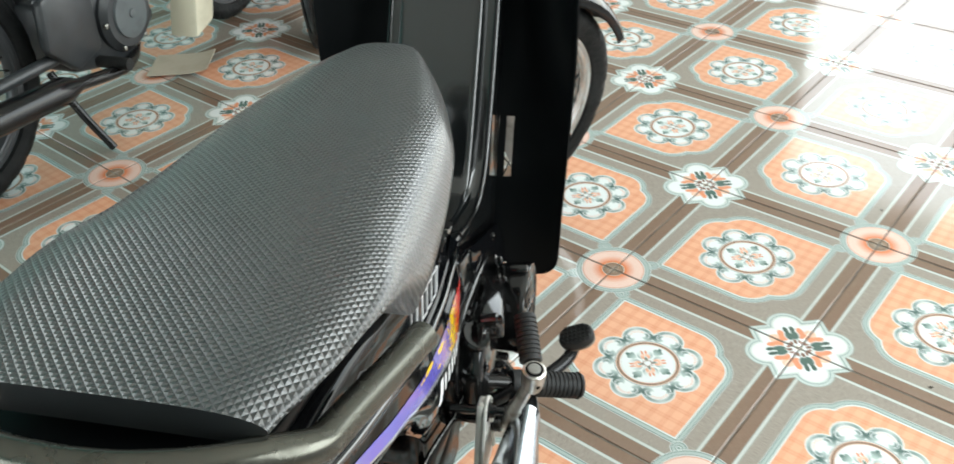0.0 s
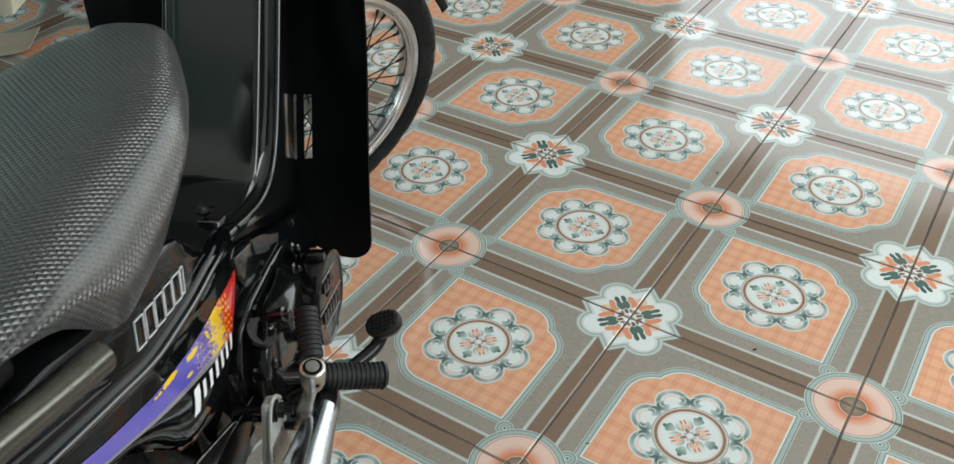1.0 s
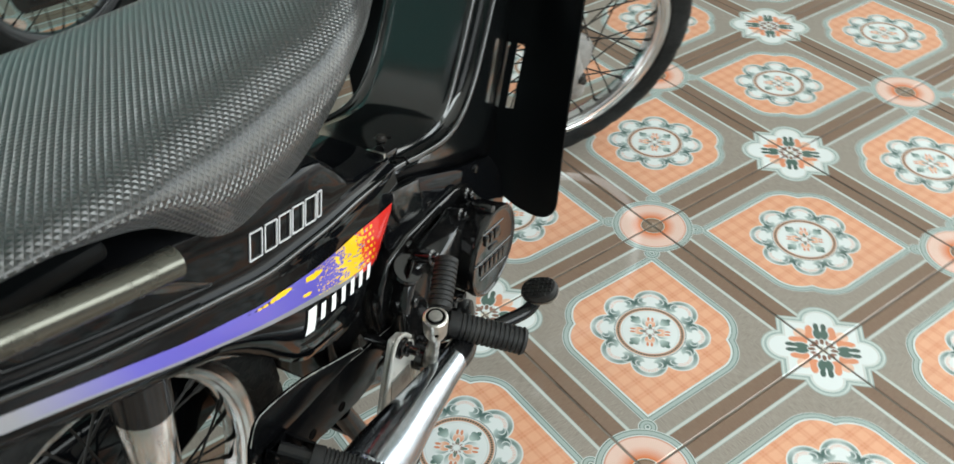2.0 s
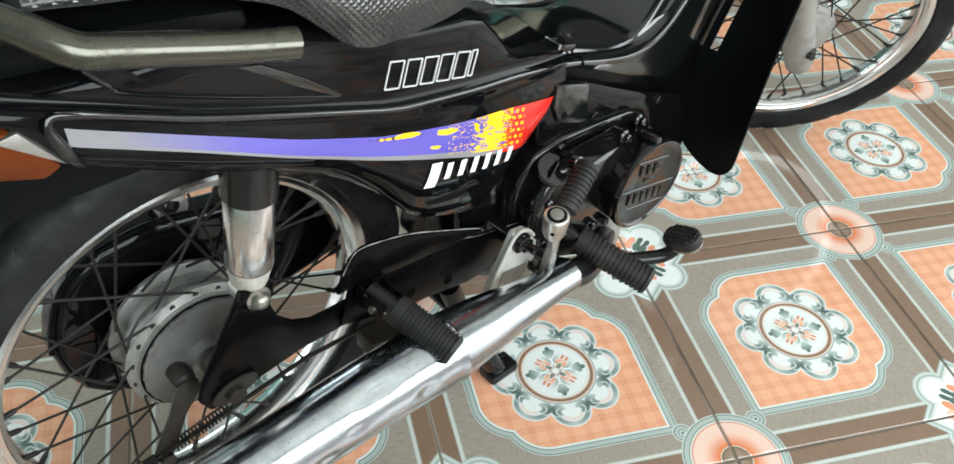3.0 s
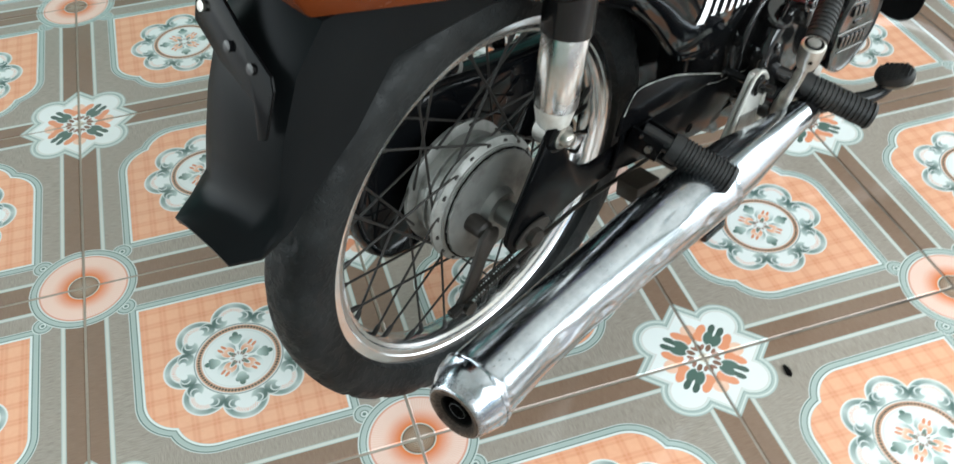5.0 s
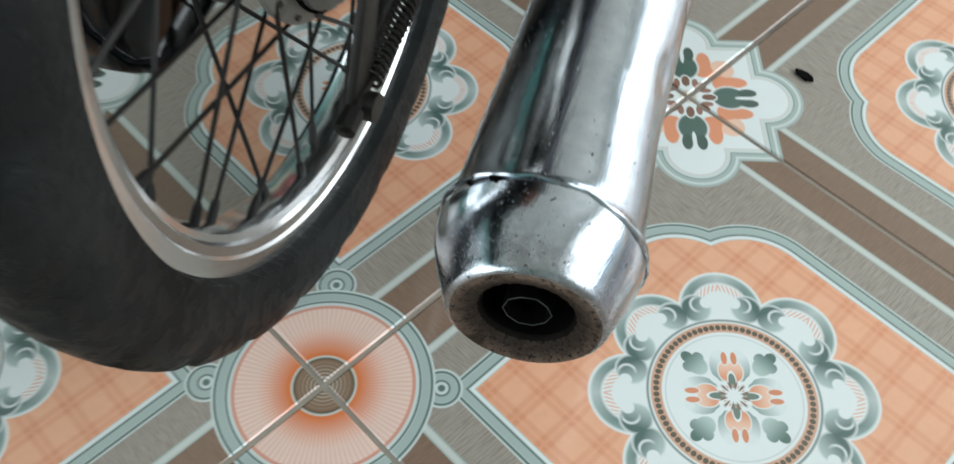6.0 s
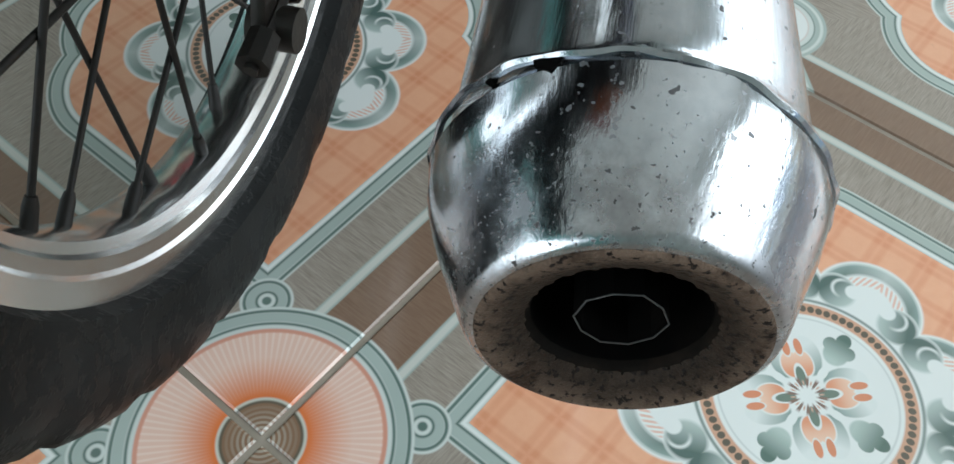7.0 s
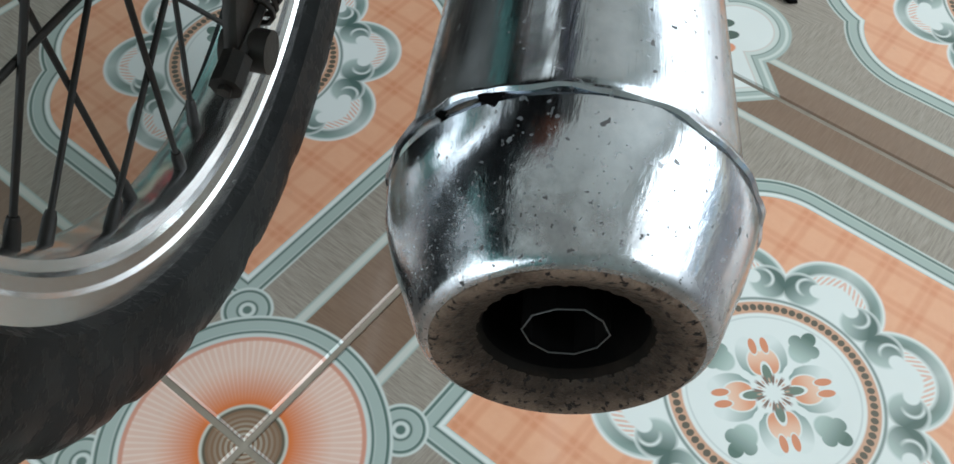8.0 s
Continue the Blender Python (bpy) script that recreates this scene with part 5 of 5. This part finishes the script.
    plug = part("oil_plug", lathe([(-0.015, 0.017), (-0.002, 0.0215), (0.004, 0.0215), (0.007, 0.019), (0.008, 0.004)], 32, P(0.438, 0.108, 0.370), (-0.12, -0.55, 0.80)), ENGINE, bike, "black oil filler plug with a finger grip")
    q = P(0.438, 0.108, 0.370) + Vector((-0.12, -0.55, 0.80)).normalized() * 0.008
    part("grip", hull([q + P(*d) for d in ((-0.014, 0.006, -0.006), (0.014, -0.006, 0.002), (-0.012, 0.009, -0.003), (0.016, -0.003, 0.004), (-0.004, 0.008, 0.014), (0.006, 0.004, 0.017), (-0.002, 0.010, 0.014))], 0.0015), COVER, plug)
    part("drain_boss", lathe([(0, 0.010), (0, 0.024), (0.05, 0.026), (0.06, 0.02), (0.061, 0.005)], 20, P(0.585, 0.100, 0.165), (0, 0, 1)), ALLOY, bike, "grey alloy boss under the engine")
    part("oil_hose", tube(bend([P(0.36, 0.06, 0.56), P(0.38, 0.085, 0.52), P(0.40, 0.09, 0.47), P(0.41, 0.08, 0.42)]), 0.0065, 10), RUBBER, bike, "black rubber hose")


STOPRUBBER = worn("aged_brown_rubber", (0.028, 0.021, 0.015), (0.05, 0.04, 0.03), 0.5, scale=40, amount=0.6, grain=260, bump=0.2, spec=0.3)


def build_stand():
    for s in (1, -1):
        leg = part("centre_stand", tube(bend([P(0.315, s * 0.07, 0.215), P(0.345, s * 0.076, 0.13), P(0.380, s * 0.096, 0.04), P(0.392, s * 0.099, 0.018)]), 0.0145, 14), ENAMEL, bike, "black centre stand leg")
        part("foot", hull([P(f, s * r, z) for f in (0.372, 0.424) for r in (0.082, 0.116) for z in (0.001, 0.020)], 0.006), ENAMEL, leg)
    part("stand_stop", soften(hull([P(0.18 + a, 0.104 + r, 0.243 + z - 0.25 * a) for a in (-0.024, 0.024) for r in (-0.016, 0.016) for z in (-0.014, 0.014)], 0), 0.003), STOPRUBBER, bike, "brown-black rubber stop block")
    part("stand_bar", tube([P(0.33, -0.075, 0.16), P(0.33, 0.075, 0.16)], 0.011, 10), ENAMEL, bike)


build_rear_running_gear()
build_exhaust()
build_controls()
build_engine()
build_stand()


def build_tunnel():
    # the cover over the frame and up in front of the knees: floor line, outer ridge, lower lip
    line = [(0.36, 0.542), (0.42, 0.524), (0.46, 0.512), (0.50, 0.500), (0.54, 0.486), (0.58, 0.474), (0.62, 0.471), (0.65, 0.486), (0.69, 0.542), (0.74, 0.622), (0.80, 0.72), (0.86, 0.82)]
    ridge = [(0.36, 0.536), (0.415, 0.517), (0.455, 0.504), (0.50, 0.491), (0.55, 0.475), (0.60, 0.464), (0.64, 0.469), (0.677, 0.494), (0.712, 0.540), (0.762, 0.622), (0.818, 0.72), (0.876, 0.82)]
    lips = [(0.36, 0.522, 0.080), (0.415, 0.504, 0.083), (0.455, 0.491, 0.084), (0.50, 0.478, 0.084), (0.55, 0.455, 0.084), (0.60, 0.431, 0.084), (0.645, 0.411, 0.084), (0.69, 0.397, 0.084), (0.735, 0.43, 0.082), (0.785, 0.52, 0.080), (0.835, 0.63, 0.080), (0.89, 0.74, 0.080)]
    line, ridge = bend([P(f, 0, z) for f, z in line], 3), bend([P(f, 0, z) for f, z in ridge], 3)
    lips = bend([P(f, r, z) for f, z, r in lips], 3)
    rings = []
    for k, (c, q, l) in enumerate(zip(line, ridge, lips)):
        way = (line[min(k + 1, len(line) - 1)] - line[max(k - 1, 0)]).normalized()
        n = Vector((-way.z, 0, way.x))
        side = lambda p, r, up=0.0: Vector((p.x, -r, p.z)) + n * up  # noqa: E731
        lip = side(l, -l.y)
        mid = (side(q, 0.0835) + lip) / 2
        half = [side(c, 0, -0.045), lip + Vector((0, 0.014, 0)), lip, lip + Vector((0, -0.001, 0.003)), mid + Vector((0, 0.0025, 0)), side(q, 0.0825, -0.009), side(q, 0.0822, -0.004), side(q, 0.0808, -0.0018), side(q, 0.0795, -0.0016),
                side(q, 0.0782, -0.0042), side(q, 0.073, -0.0056), side(q, 0.0645, -0.0052), side(c, 0.0605, -0.0085), side(c, 0.0596, -0.0058), side(c, 0.0578, -0.0043), side(c, 0.050, -0.004), side(c, 0.02, -0.004), side(c, 0, -0.004)]
        rings.append(half + [Vector((p.x, -p.y, p.z)) for p in half[-2:0:-1]])
    tun = part("frame_cover", loft(rings), COVER, bike, "gloss black plastic frame cover with raised ribs", 60)
    part("nut", lathe([(-0.004, 0.003), (-0.004, 0.009), (0.0, 0.009), (0.001, 0.006), (0.004, 0.0055), (0.005, 0.003)], 12, P(0.530, 0.026, 0.486), (0.2, 0, 1)), DARKSTEEL, tun)
    part("clip", box(P(0.476, 0.066, 0.512), (0.030, 0.022, 0.010), 0.003, (0, 14, 0)), ENGINE, tun)
    part("clip_edge", box(P(0.459, 0.066, 0.517), (0.004, 0.024, 0.012), 0.001, (0, 14, 0)), SHOCK, tun)
    # black disc that paints the shade of a screw hole
    part("screw_hole", lathe([(0, 0.001), (0, 0.0035), (0.001, 0.0035), (0.001, 0.001)], 10, P(0.517, 0.0475, 0.5005), (0.3, 0, 1)), SOOT_AND_GAP_BLACK, tun)
    part("joint_line", tube([P(0.5, 0.084, 0.484), P(0.5, 0.079, 0.492), P(0.499, 0.068, 0.489), P(0.499, 0.052, 0.506), P(0.498, 0.042, 0.502)], 0.0016, 6), SOOT_AND_GAP_BLACK, tun)
    # added black plates stand for the shade in the gap under the cover
    for s in (1, -1):
        part("gap_filler", plate([(0.46, 0.40), (0.46, 0.485), (0.54, 0.462), (0.62, 0.43), (0.69, 0.42), (0.74, 0.47), (0.80, 0.53), (0.815, 0.46), (0.78, 0.36), (0.72, 0.33)], s * 0.066, s * 0.074, 0.002), SATIN, bike, "black filler plate added to darken the gap")
    # side panel between frame cover and engine
    for s in (1, -1):
        ob = part("engine_side_panel", plate([(0.447, 0.479), (0.504, 0.461), (0.585, 0.417), (0.65, 0.386), (0.716, 0.358), (0.758, 0.30), (0.766, 0.19), (0.74, 0.20), (0.70, 0.24), (0.66, 0.30), (0.60, 0.355), (0.53, 0.372), (0.46, 0.38), (0.43, 0.40), (0.425, 0.44)], s * 0.078, s * 0.088, 0.003), GLOSS, bike, "gloss black panel over the engine")
        part("panel_joint", plate([(0.444, 0.484), (0.506, 0.462), (0.514, 0.394), (0.456, 0.424), (0.446, 0.45)], s * 0.087, s * 0.095, 0.004), COVER, ob, "polished black strap at the joint")
        for f, z in ((0.531, 0.400), (0.667, 0.368)):
            part("bolt", lathe([(0, 0.003), (0, 0.0065), (0.003, 0.006), (0.004, 0.003), (0.0035, 0.001)], 12, P(f, s * 0.0882, z), (0, -s, 0)), ENGINE, ob)


def build_shield():
    def place(r, z):
        s = min(max((abs(r) - 0.055) / 0.14, 0.0), 1.0)
        fin = 0.765 + 0.46 * max(0.0, z - 0.41)
        fout = 0.765 + 0.10 * max(0.0, z - 0.45)
        k = s * s
        return P(fin * (1 - k) + fout * k + 0.012 * math.sin(s * math.pi), r, z)

    for side in (1, -1):
        bm = bmesh.new()
        rs = [0.055, 0.060, 0.066, 0.078, 0.090, 0.103, 0.110, 0.116, 0.126, 0.14, 0.158, 0.172, 0.184, 0.193, 0.199, 0.202]
        zs = [0.222, 0.227, 0.240, 0.262, 0.285, 0.32, 0.36, 0.408, 0.44, 0.47, 0.495, 0.54, 0.6, 0.66, 0.72, 0.78, 0.83, 0.86, 0.875]
        grid = {}
        for i, r in enumerate(rs):
            for j, z in enumerate(zs):
                lim = smooth_table(z, (0.22, 0.175), (0.28, 0.178), (0.34, 0.180), (0.43, 0.186), (0.6, 0.196), (0.9, 0.198))
                rr = 0.055 + (r - 0.055) * (lim - 0.055) / (0.202 - 0.055)
                edge = max(0.0, (rr - (lim - 0.040)) / 0.040)
                low = smooth_table(rr, (0.05, 0.275), (0.065, 0.262), (0.08, 0.246), (0.097, 0.231), (0.112, 0.222), (0.126, 0.218), (0.142, 0.219), (0.18, 0.222)) + 0.040 * (1 - math.sqrt(max(0.0, 1 - edge ** 2.2)))
                zz = z + (low - 0.222) * max(0.0, 1 - (z - 0.222) / 0.16)
                grid[i, j] = bm.verts.new(place(side * rr, zz))
        for i in range(len(rs) - 1):
            for j in range(len(zs) - 1):
                slot = i in (2, 4) and 7 <= j <= 9
                if not slot:
                    bm.faces.new((grid[i, j], grid[i + 1, j], grid[i + 1, j + 1], grid[i, j + 1]))
        bmesh.ops.recalc_face_normals(bm, faces=bm.faces)
        bmesh.ops.solidify(bm, geom=bm.faces[:], thickness=0.0032)
        part("leg_shield", bm, PLASTIC, bike, "matt black plastic leg shield with two slots", 40)
    part("inner_guard", hull([P(0.765 + 0.46 * (z - 0.41) + d, r, z) for z in (0.34, 0.64) for r in (-0.058, 0.058) for d in (0.045, 0.051)], 0.002), PLASTIC, bike, "black guard behind the leg shields")


def build_front():
    way = Vector((-0.40, 0, 0.9165))
    for s in (1, -1):
        base = pose(1.195, 0, 0.272, 0, 0, -41) @ pose(0, 0, 0, 12, 0, 0) @ Vector((-0.01, -0.072 * s, -0.012))
        leg = part("fork_leg", lathe([(-0.048, 0.006), (-0.044, 0.016), (-0.034, 0.023), (-0.015, 0.0265), (0.02, 0.0265), (0.06, 0.0235), (0.14, 0.022), (0.26, 0.0225), (0.27, 0.02)], 28, base, way), FORKALLOY, bike, "grey alloy front fork leg")
        part("fork_tube", lathe([(0.26, 0.0145), (0.62, 0.0145)], 20, base, way), CHROME, leg)
        part("axle_nut", lathe([(0.016, 0.004), (0.016, 0.012), (0.034, 0.012), (0.036, 0.007), (0.046, 0.0065), (0.047, 0.002)], 6, base + Vector((0.01, 0, 0.012)), pose(0, 0, 0, 0, 0, -41) @ Vector((0, -s, 0))), DARKSTEEL, leg)
    m = pose(1.195, 0, 0.272, 0, 0, -41) @ pose(0, 0, 0, 12, 0, 0)
    rings = []
    for k in range(25):
        t = radians(28 + 130 * k / 24)
        away = Vector((math.cos(t), 0, math.sin(t)))
        half = [away * 0.285 + Vector((0, -0.05, 0)), away * 0.298 + Vector((0, -0.049, 0)), away * 0.308 + Vector((0, -0.036, 0)), away * 0.312]
        ring = half + [Vector((p.x, -p.y, p.z)) for p in half[-2::-1]]
        ring += [p * 0.985 for p in ring[::-1]]
        rings.append([m @ p for p in ring])
    part("front_mudguard", loft(rings), GLOSS, bike, "gloss black front mudguard")
    part("fork_crown", tube([m @ Vector((-0.06, -0.07, 0.33)), m @ Vector((-0.06, 0.07, 0.33))], 0.018, 12), ENAMEL, bike)


build_tunnel()
build_shield()
build_front()


# ---- what stands behind ----
def parked_bike(m, paint, shield, label):
    """Another underbone motorcycle, simpler, with its own wheels, engine, covers and stand."""
    ob = new("motorcycle")
    ob.matrix_world = m
    tagged(ob, label, "motorcycle", "parked motorcycles")
    wheel("rear_wheel", pose(0, 0, 0.283), ob, 0.281, 0.034, 0.07, True, label="spoked wheel with a dark rim", finish=GREYMETAL)
    wheel("front_wheel", pose(1.2, 0, 0.278), ob, 0.276, 0.029, 0.052, False, label="spoked wheel with a dark rim", finish=GREYMETAL)
    part("crankcase", hull([P(f, s * r, z) for s in (1, -1) for f, r, z in ((0.32, 0.09, 0.2), (0.33, 0.09, 0.36), (0.45, 0.11, 0.4), (0.62, 0.11, 0.36), (0.66, 0.1, 0.22), (0.5, 0.11, 0.15))], 0.015), GREYMETAL, ob, "grey engine crankcase")
    for s in (1, -1):
        cov = part("engine_cover", lathe([(0.09, 0.1), (0.115, 0.1), (0.13, 0.085), (0.133, 0.04), (0.134, 0.002)], 40, P(0.52, 0, 0.285), (0, -s, 0)), GREYMETAL, ob, "round grey engine cover")
        for k in range(6):
            part("bolt", lathe([(0.115, 0.004), (0.128, 0.007), (0.13, 0.003)], 8, P(0.52 + 0.092 * math.cos(k * 1.05), 0, 0.285 + 0.092 * math.sin(k * 1.05)), (0, -s, 0)), STEEL, cov)
        part("swing_arm", tube([P(0, s * 0.09, 0.285), P(0.34, s * 0.09, 0.26)], 0.016, 10), GREYMETAL, ob)
        part("shock_absorber", tube([P(0.03, s * 0.1, 0.33), P(0.09, s * 0.1, 0.64)], 0.022, 14), SHOCK, ob)
        part("footrest", tube([P(0.40, s * 0.08, 0.20), P(0.40, s * 0.19, 0.20)], 0.016, 14), RUBBER, ob)
        part("side_cover", plate([(0.22, 0.30), (0.24, 0.42), (0.34, 0.45), (0.41, 0.40), (0.40, 0.24), (0.30, 0.22)], s * 0.09, s * 0.125, 0.012), GREYMETAL, ob)
        part("cover_disc", lathe([(0.128, 0.066), (0.137, 0.064), (0.139, 0.05), (0.1385, 0.012), (0.142, 0.011), (0.143, 0.002)], 36, P(0.52, 0, 0.285), (0, -s, 0)), LIGHTGREY, cov, "lighter grey disc")
        part("fork_leg", tube([P(1.2, s * 0.085, 0.27), P(1.0, s * 0.085, 0.75)], 0.02, 14), ALLOY, ob)
        part("leg_shield", plate([(0.70, 0.14), (0.80, 0.16), (0.92, 0.5), (1.0, 0.85), (0.92, 0.86), (0.82, 0.52)], s * 0.10, s * 0.19, 0.01), shield, ob, "plastic leg shield")
        part("frame_tube", tube(bend([P(0.1, s * 0.05, 0.62), P(0.3, s * 0.06, 0.45), P(0.36, s * 0.07, 0.22)]), 0.014, 10), GREYMETAL, ob)
    part("exhaust", tube(bend([P(0.62, 0.05, 0.17), P(0.45, 0.14, 0.17), P(0.2, 0.15, 0.22), P(-0.2, 0.16, 0.28)]), [0.014] * 6 + [0.016] * 6 + [0.034] * 7, 18), ENAMEL, ob, "black exhaust")
    part("side_stand", tube(bend([P(0.275, 0.05, 0.22), P(0.282, 0.095, 0.12), P(0.297, 0.157, 0.010)]), 0.0105, 10), ENAMEL, ob, "thin black stand")
    part("body_shell", hull([P(f, s * r, z) for s in (1, -1) for f, r, z in ((-0.25, 0.04, 0.70), (-0.1, 0.11, 0.62), (0.3, 0.11, 0.48), (0.45, 0.08, 0.5), (0.4, 0.07, 0.62), (-0.2, 0.08, 0.74))], 0.02), paint, ob, "painted body covers")
    part("seat", hull([P(f, s * r, z) for s in (1, -1) for f, r, z in ((-0.1, 0.11, 0.70), (0.3, 0.13, 0.66), (0.55, 0.06, 0.66), (0.52, 0.05, 0.71), (0.2, 0.1, 0.76), (-0.1, 0.09, 0.79))], 0.02), RUBBER, ob, "black seat")
    part("frame_cover", tube(bend([P(0.4, 0, 0.5), P(0.6, 0, 0.42), P(0.8, 0, 0.5), P(0.98, 0, 0.92)]), 0.065, 16), paint, ob)
    rings = []
    for k in range(17):
        t = radians(20 + 150 * k / 16)
        away = Vector((math.cos(t), 0, math.sin(t)))
        half = [away * 0.285 + Vector((0, -0.055, 0)), away * 0.305 + Vector((0, -0.05, 0)), away * 0.318]
        ring = half + [Vector((p.x, -p.y, p.z)) for p in half[-2::-1]]
        rings.append([Vector((1.2, 0, 0.278)) + p for p in ring + [p * 0.985 for p in ring[::-1]]])
    part("front_mudguard", loft(rings), paint, ob, "painted front mudguard")
    part("handlebar", tube(bend([P(0.93, -0.33, 1.0), P(0.95, -0.1, 0.97), P(0.95, 0.1, 0.97), P(0.93, 0.33, 1.0)]), 0.012, 10), ENAMEL, ob)
    return ob


parked_bike(pose(-1.33, -0.27, 0, 0, 0, 112), GREYMETAL, CREAM, "dark grey parked motorcycle with cream leg shields")
parked_bike(pose(-2.343, 1.528, 0, 0, 0, -35), RED, RED, "red parked motorcycle at the back of the room")


def build_cardboard():
    bm = bmesh.new()
    nx, ny = 10, 8
    grid = [[bm.verts.new((x := -0.09 + 0.18 * i / nx, y := -0.075 + 0.15 * j / ny, 0.002 + 0.012 * max(0.0, (i / nx - 0.55)) ** 2 * 5 + 0.02 * max(0.0, 0.4 - j / ny) ** 2)) for j in range(ny + 1)] for i in range(nx + 1)]
    for i in range(nx):
        for j in range(ny):
            bm.faces.new((grid[i][j], grid[i + 1][j], grid[i + 1][j + 1], grid[i][j + 1]))
    bmesh.ops.recalc_face_normals(bm, faces=bm.faces)
    bmesh.ops.solidify(bm, geom=bm.faces[:], thickness=0.003)
    ob = part("cardboard_sheet", bm, CARD)
    ob.matrix_world = pose(-1.578, 0.480, 0.004, 0, 0, 42)
    tagged(ob, "bent beige cardboard sheet lying on the tiles", "cardboard")


build_cardboard()


def build_debris():
    for k, (x, y, size) in enumerate(((0.455, -0.305, 0.009), (0.62, 0.44, 0.004), (0.36, 0.93, 0.004), (0.52, 1.02, 0.003), (0.47, 0.10, 0.003))):
        rng = random.Random(k)
        pts = [Vector((size * rng.uniform(0.7, 1.2) * math.cos(t), size * 0.5 * rng.uniform(0.6, 1.2) * math.sin(t), z)) for t in np.linspace(0, 6, 9) for z in (0.0006, 0.0006 + size * 0.25)]
        ob = part("debris", hull(pts, 0), SOOT_AND_GAP_BLACK)
        ob.matrix_world = pose(x, y, 0, 0, 0, 50 * k)
        tagged(ob, "small dark crumb of dirt on the tiles", "debris", "dirt on the floor")


build_debris()


# ---- tiled floor ----
def tile_mesh():
    bm = bmesh.new()
    h, c, z0 = T / 2 - 0.0019, T / 2 - 0.0032, -0.01
    uv = bm.loops.layers.uv.new("UVMap")
    ring = lambda s, z: [bm.verts.new((x * s, y * s, z)) for x, y in ((-1, -1), (1, -1), (1, 1), (-1, 1))]  # noqa: E731
    top, rim, low = ring(c, 0.0), ring(h, -0.0011), ring(h, z0)
    bm.faces.new(top)
    for a, b in ((rim, top), (low, rim)):
        for k in range(4):
            j = (k + 1) % 4
            bm.faces.new((a[k], a[j], b[j], b[k]))
    for face in bm.faces:
        for loop in face.loops:
            loop[uv].uv = (loop.vert.co.x / T + 0.5, loop.vert.co.y / T + 0.5)
    bmesh.ops.recalc_face_normals(bm, faces=bm.faces)
    mesh = bpy.data.meshes.new("tile")
    bm.to_mesh(mesh)
    bm.free()
    mesh.materials.append(TILE)
    return mesh


def build_floor():
    bm = hull([Vector((x, y, z)) for x in (X0 - 0.15, X1 + 0.15) for y in (Y0 - 0.15, Y1 + 0.15) for z in (-0.08, -0.0014)], 0)
    floor = tagged(part("floor", bm, GROUT), "patterned glazed ceramic tile floor, orange and grey", "floor", kind="structure")
    mesh = tile_mesh()
    rng = random.Random(4)
    rest, faces, uvs = [], [], []
    for i in range(-16, 11):
        for j in range(-12, 13):
            x, y = (i + 0.5) * T, (j + 0.5) * T
            if not (X0 < x < X1 and Y0 < y < Y1 + 0.15):
                continue
            turn = 0 if (i + j) % 2 == 0 else 90
            if -8 <= i <= 3 and -5 <= j <= 6:
                ob = new("tile", mesh)
                ob.parent = floor
                ob.matrix_local = pose(x, y, rng.uniform(-0.0004, 0.0004), rng.uniform(-0.05, 0.05), rng.uniform(-0.05, 0.05), turn)
            else:
                k = len(rest)
                c = T / 2 - 0.0022
                rest += [(x - c, y - c, 0), (x + c, y - c, 0), (x + c, y + c, 0), (x - c, y + c, 0)]
                faces.append((k, k + 1, k + 2, k + 3))
                corner = [(0, 0), (1, 0), (1, 1), (0, 1)]
                uvs += corner if turn == 0 else corner[3:] + corner[:3]
    far_mesh = bpy.data.meshes.new("far_tiles")
    far_mesh.from_pydata(rest, [], faces)
    layer = far_mesh.uv_layers.new(name="UVMap")
    for loop, value in zip(layer.data, uvs):
        loop.uv = value
    far_mesh.materials.append(TILE)
    ob = new("far_tiles", far_mesh)
    ob.parent = floor
    tagged(ob, "patterned glazed ceramic tiles away from the motorcycle", kind="stuff")


build_floor()
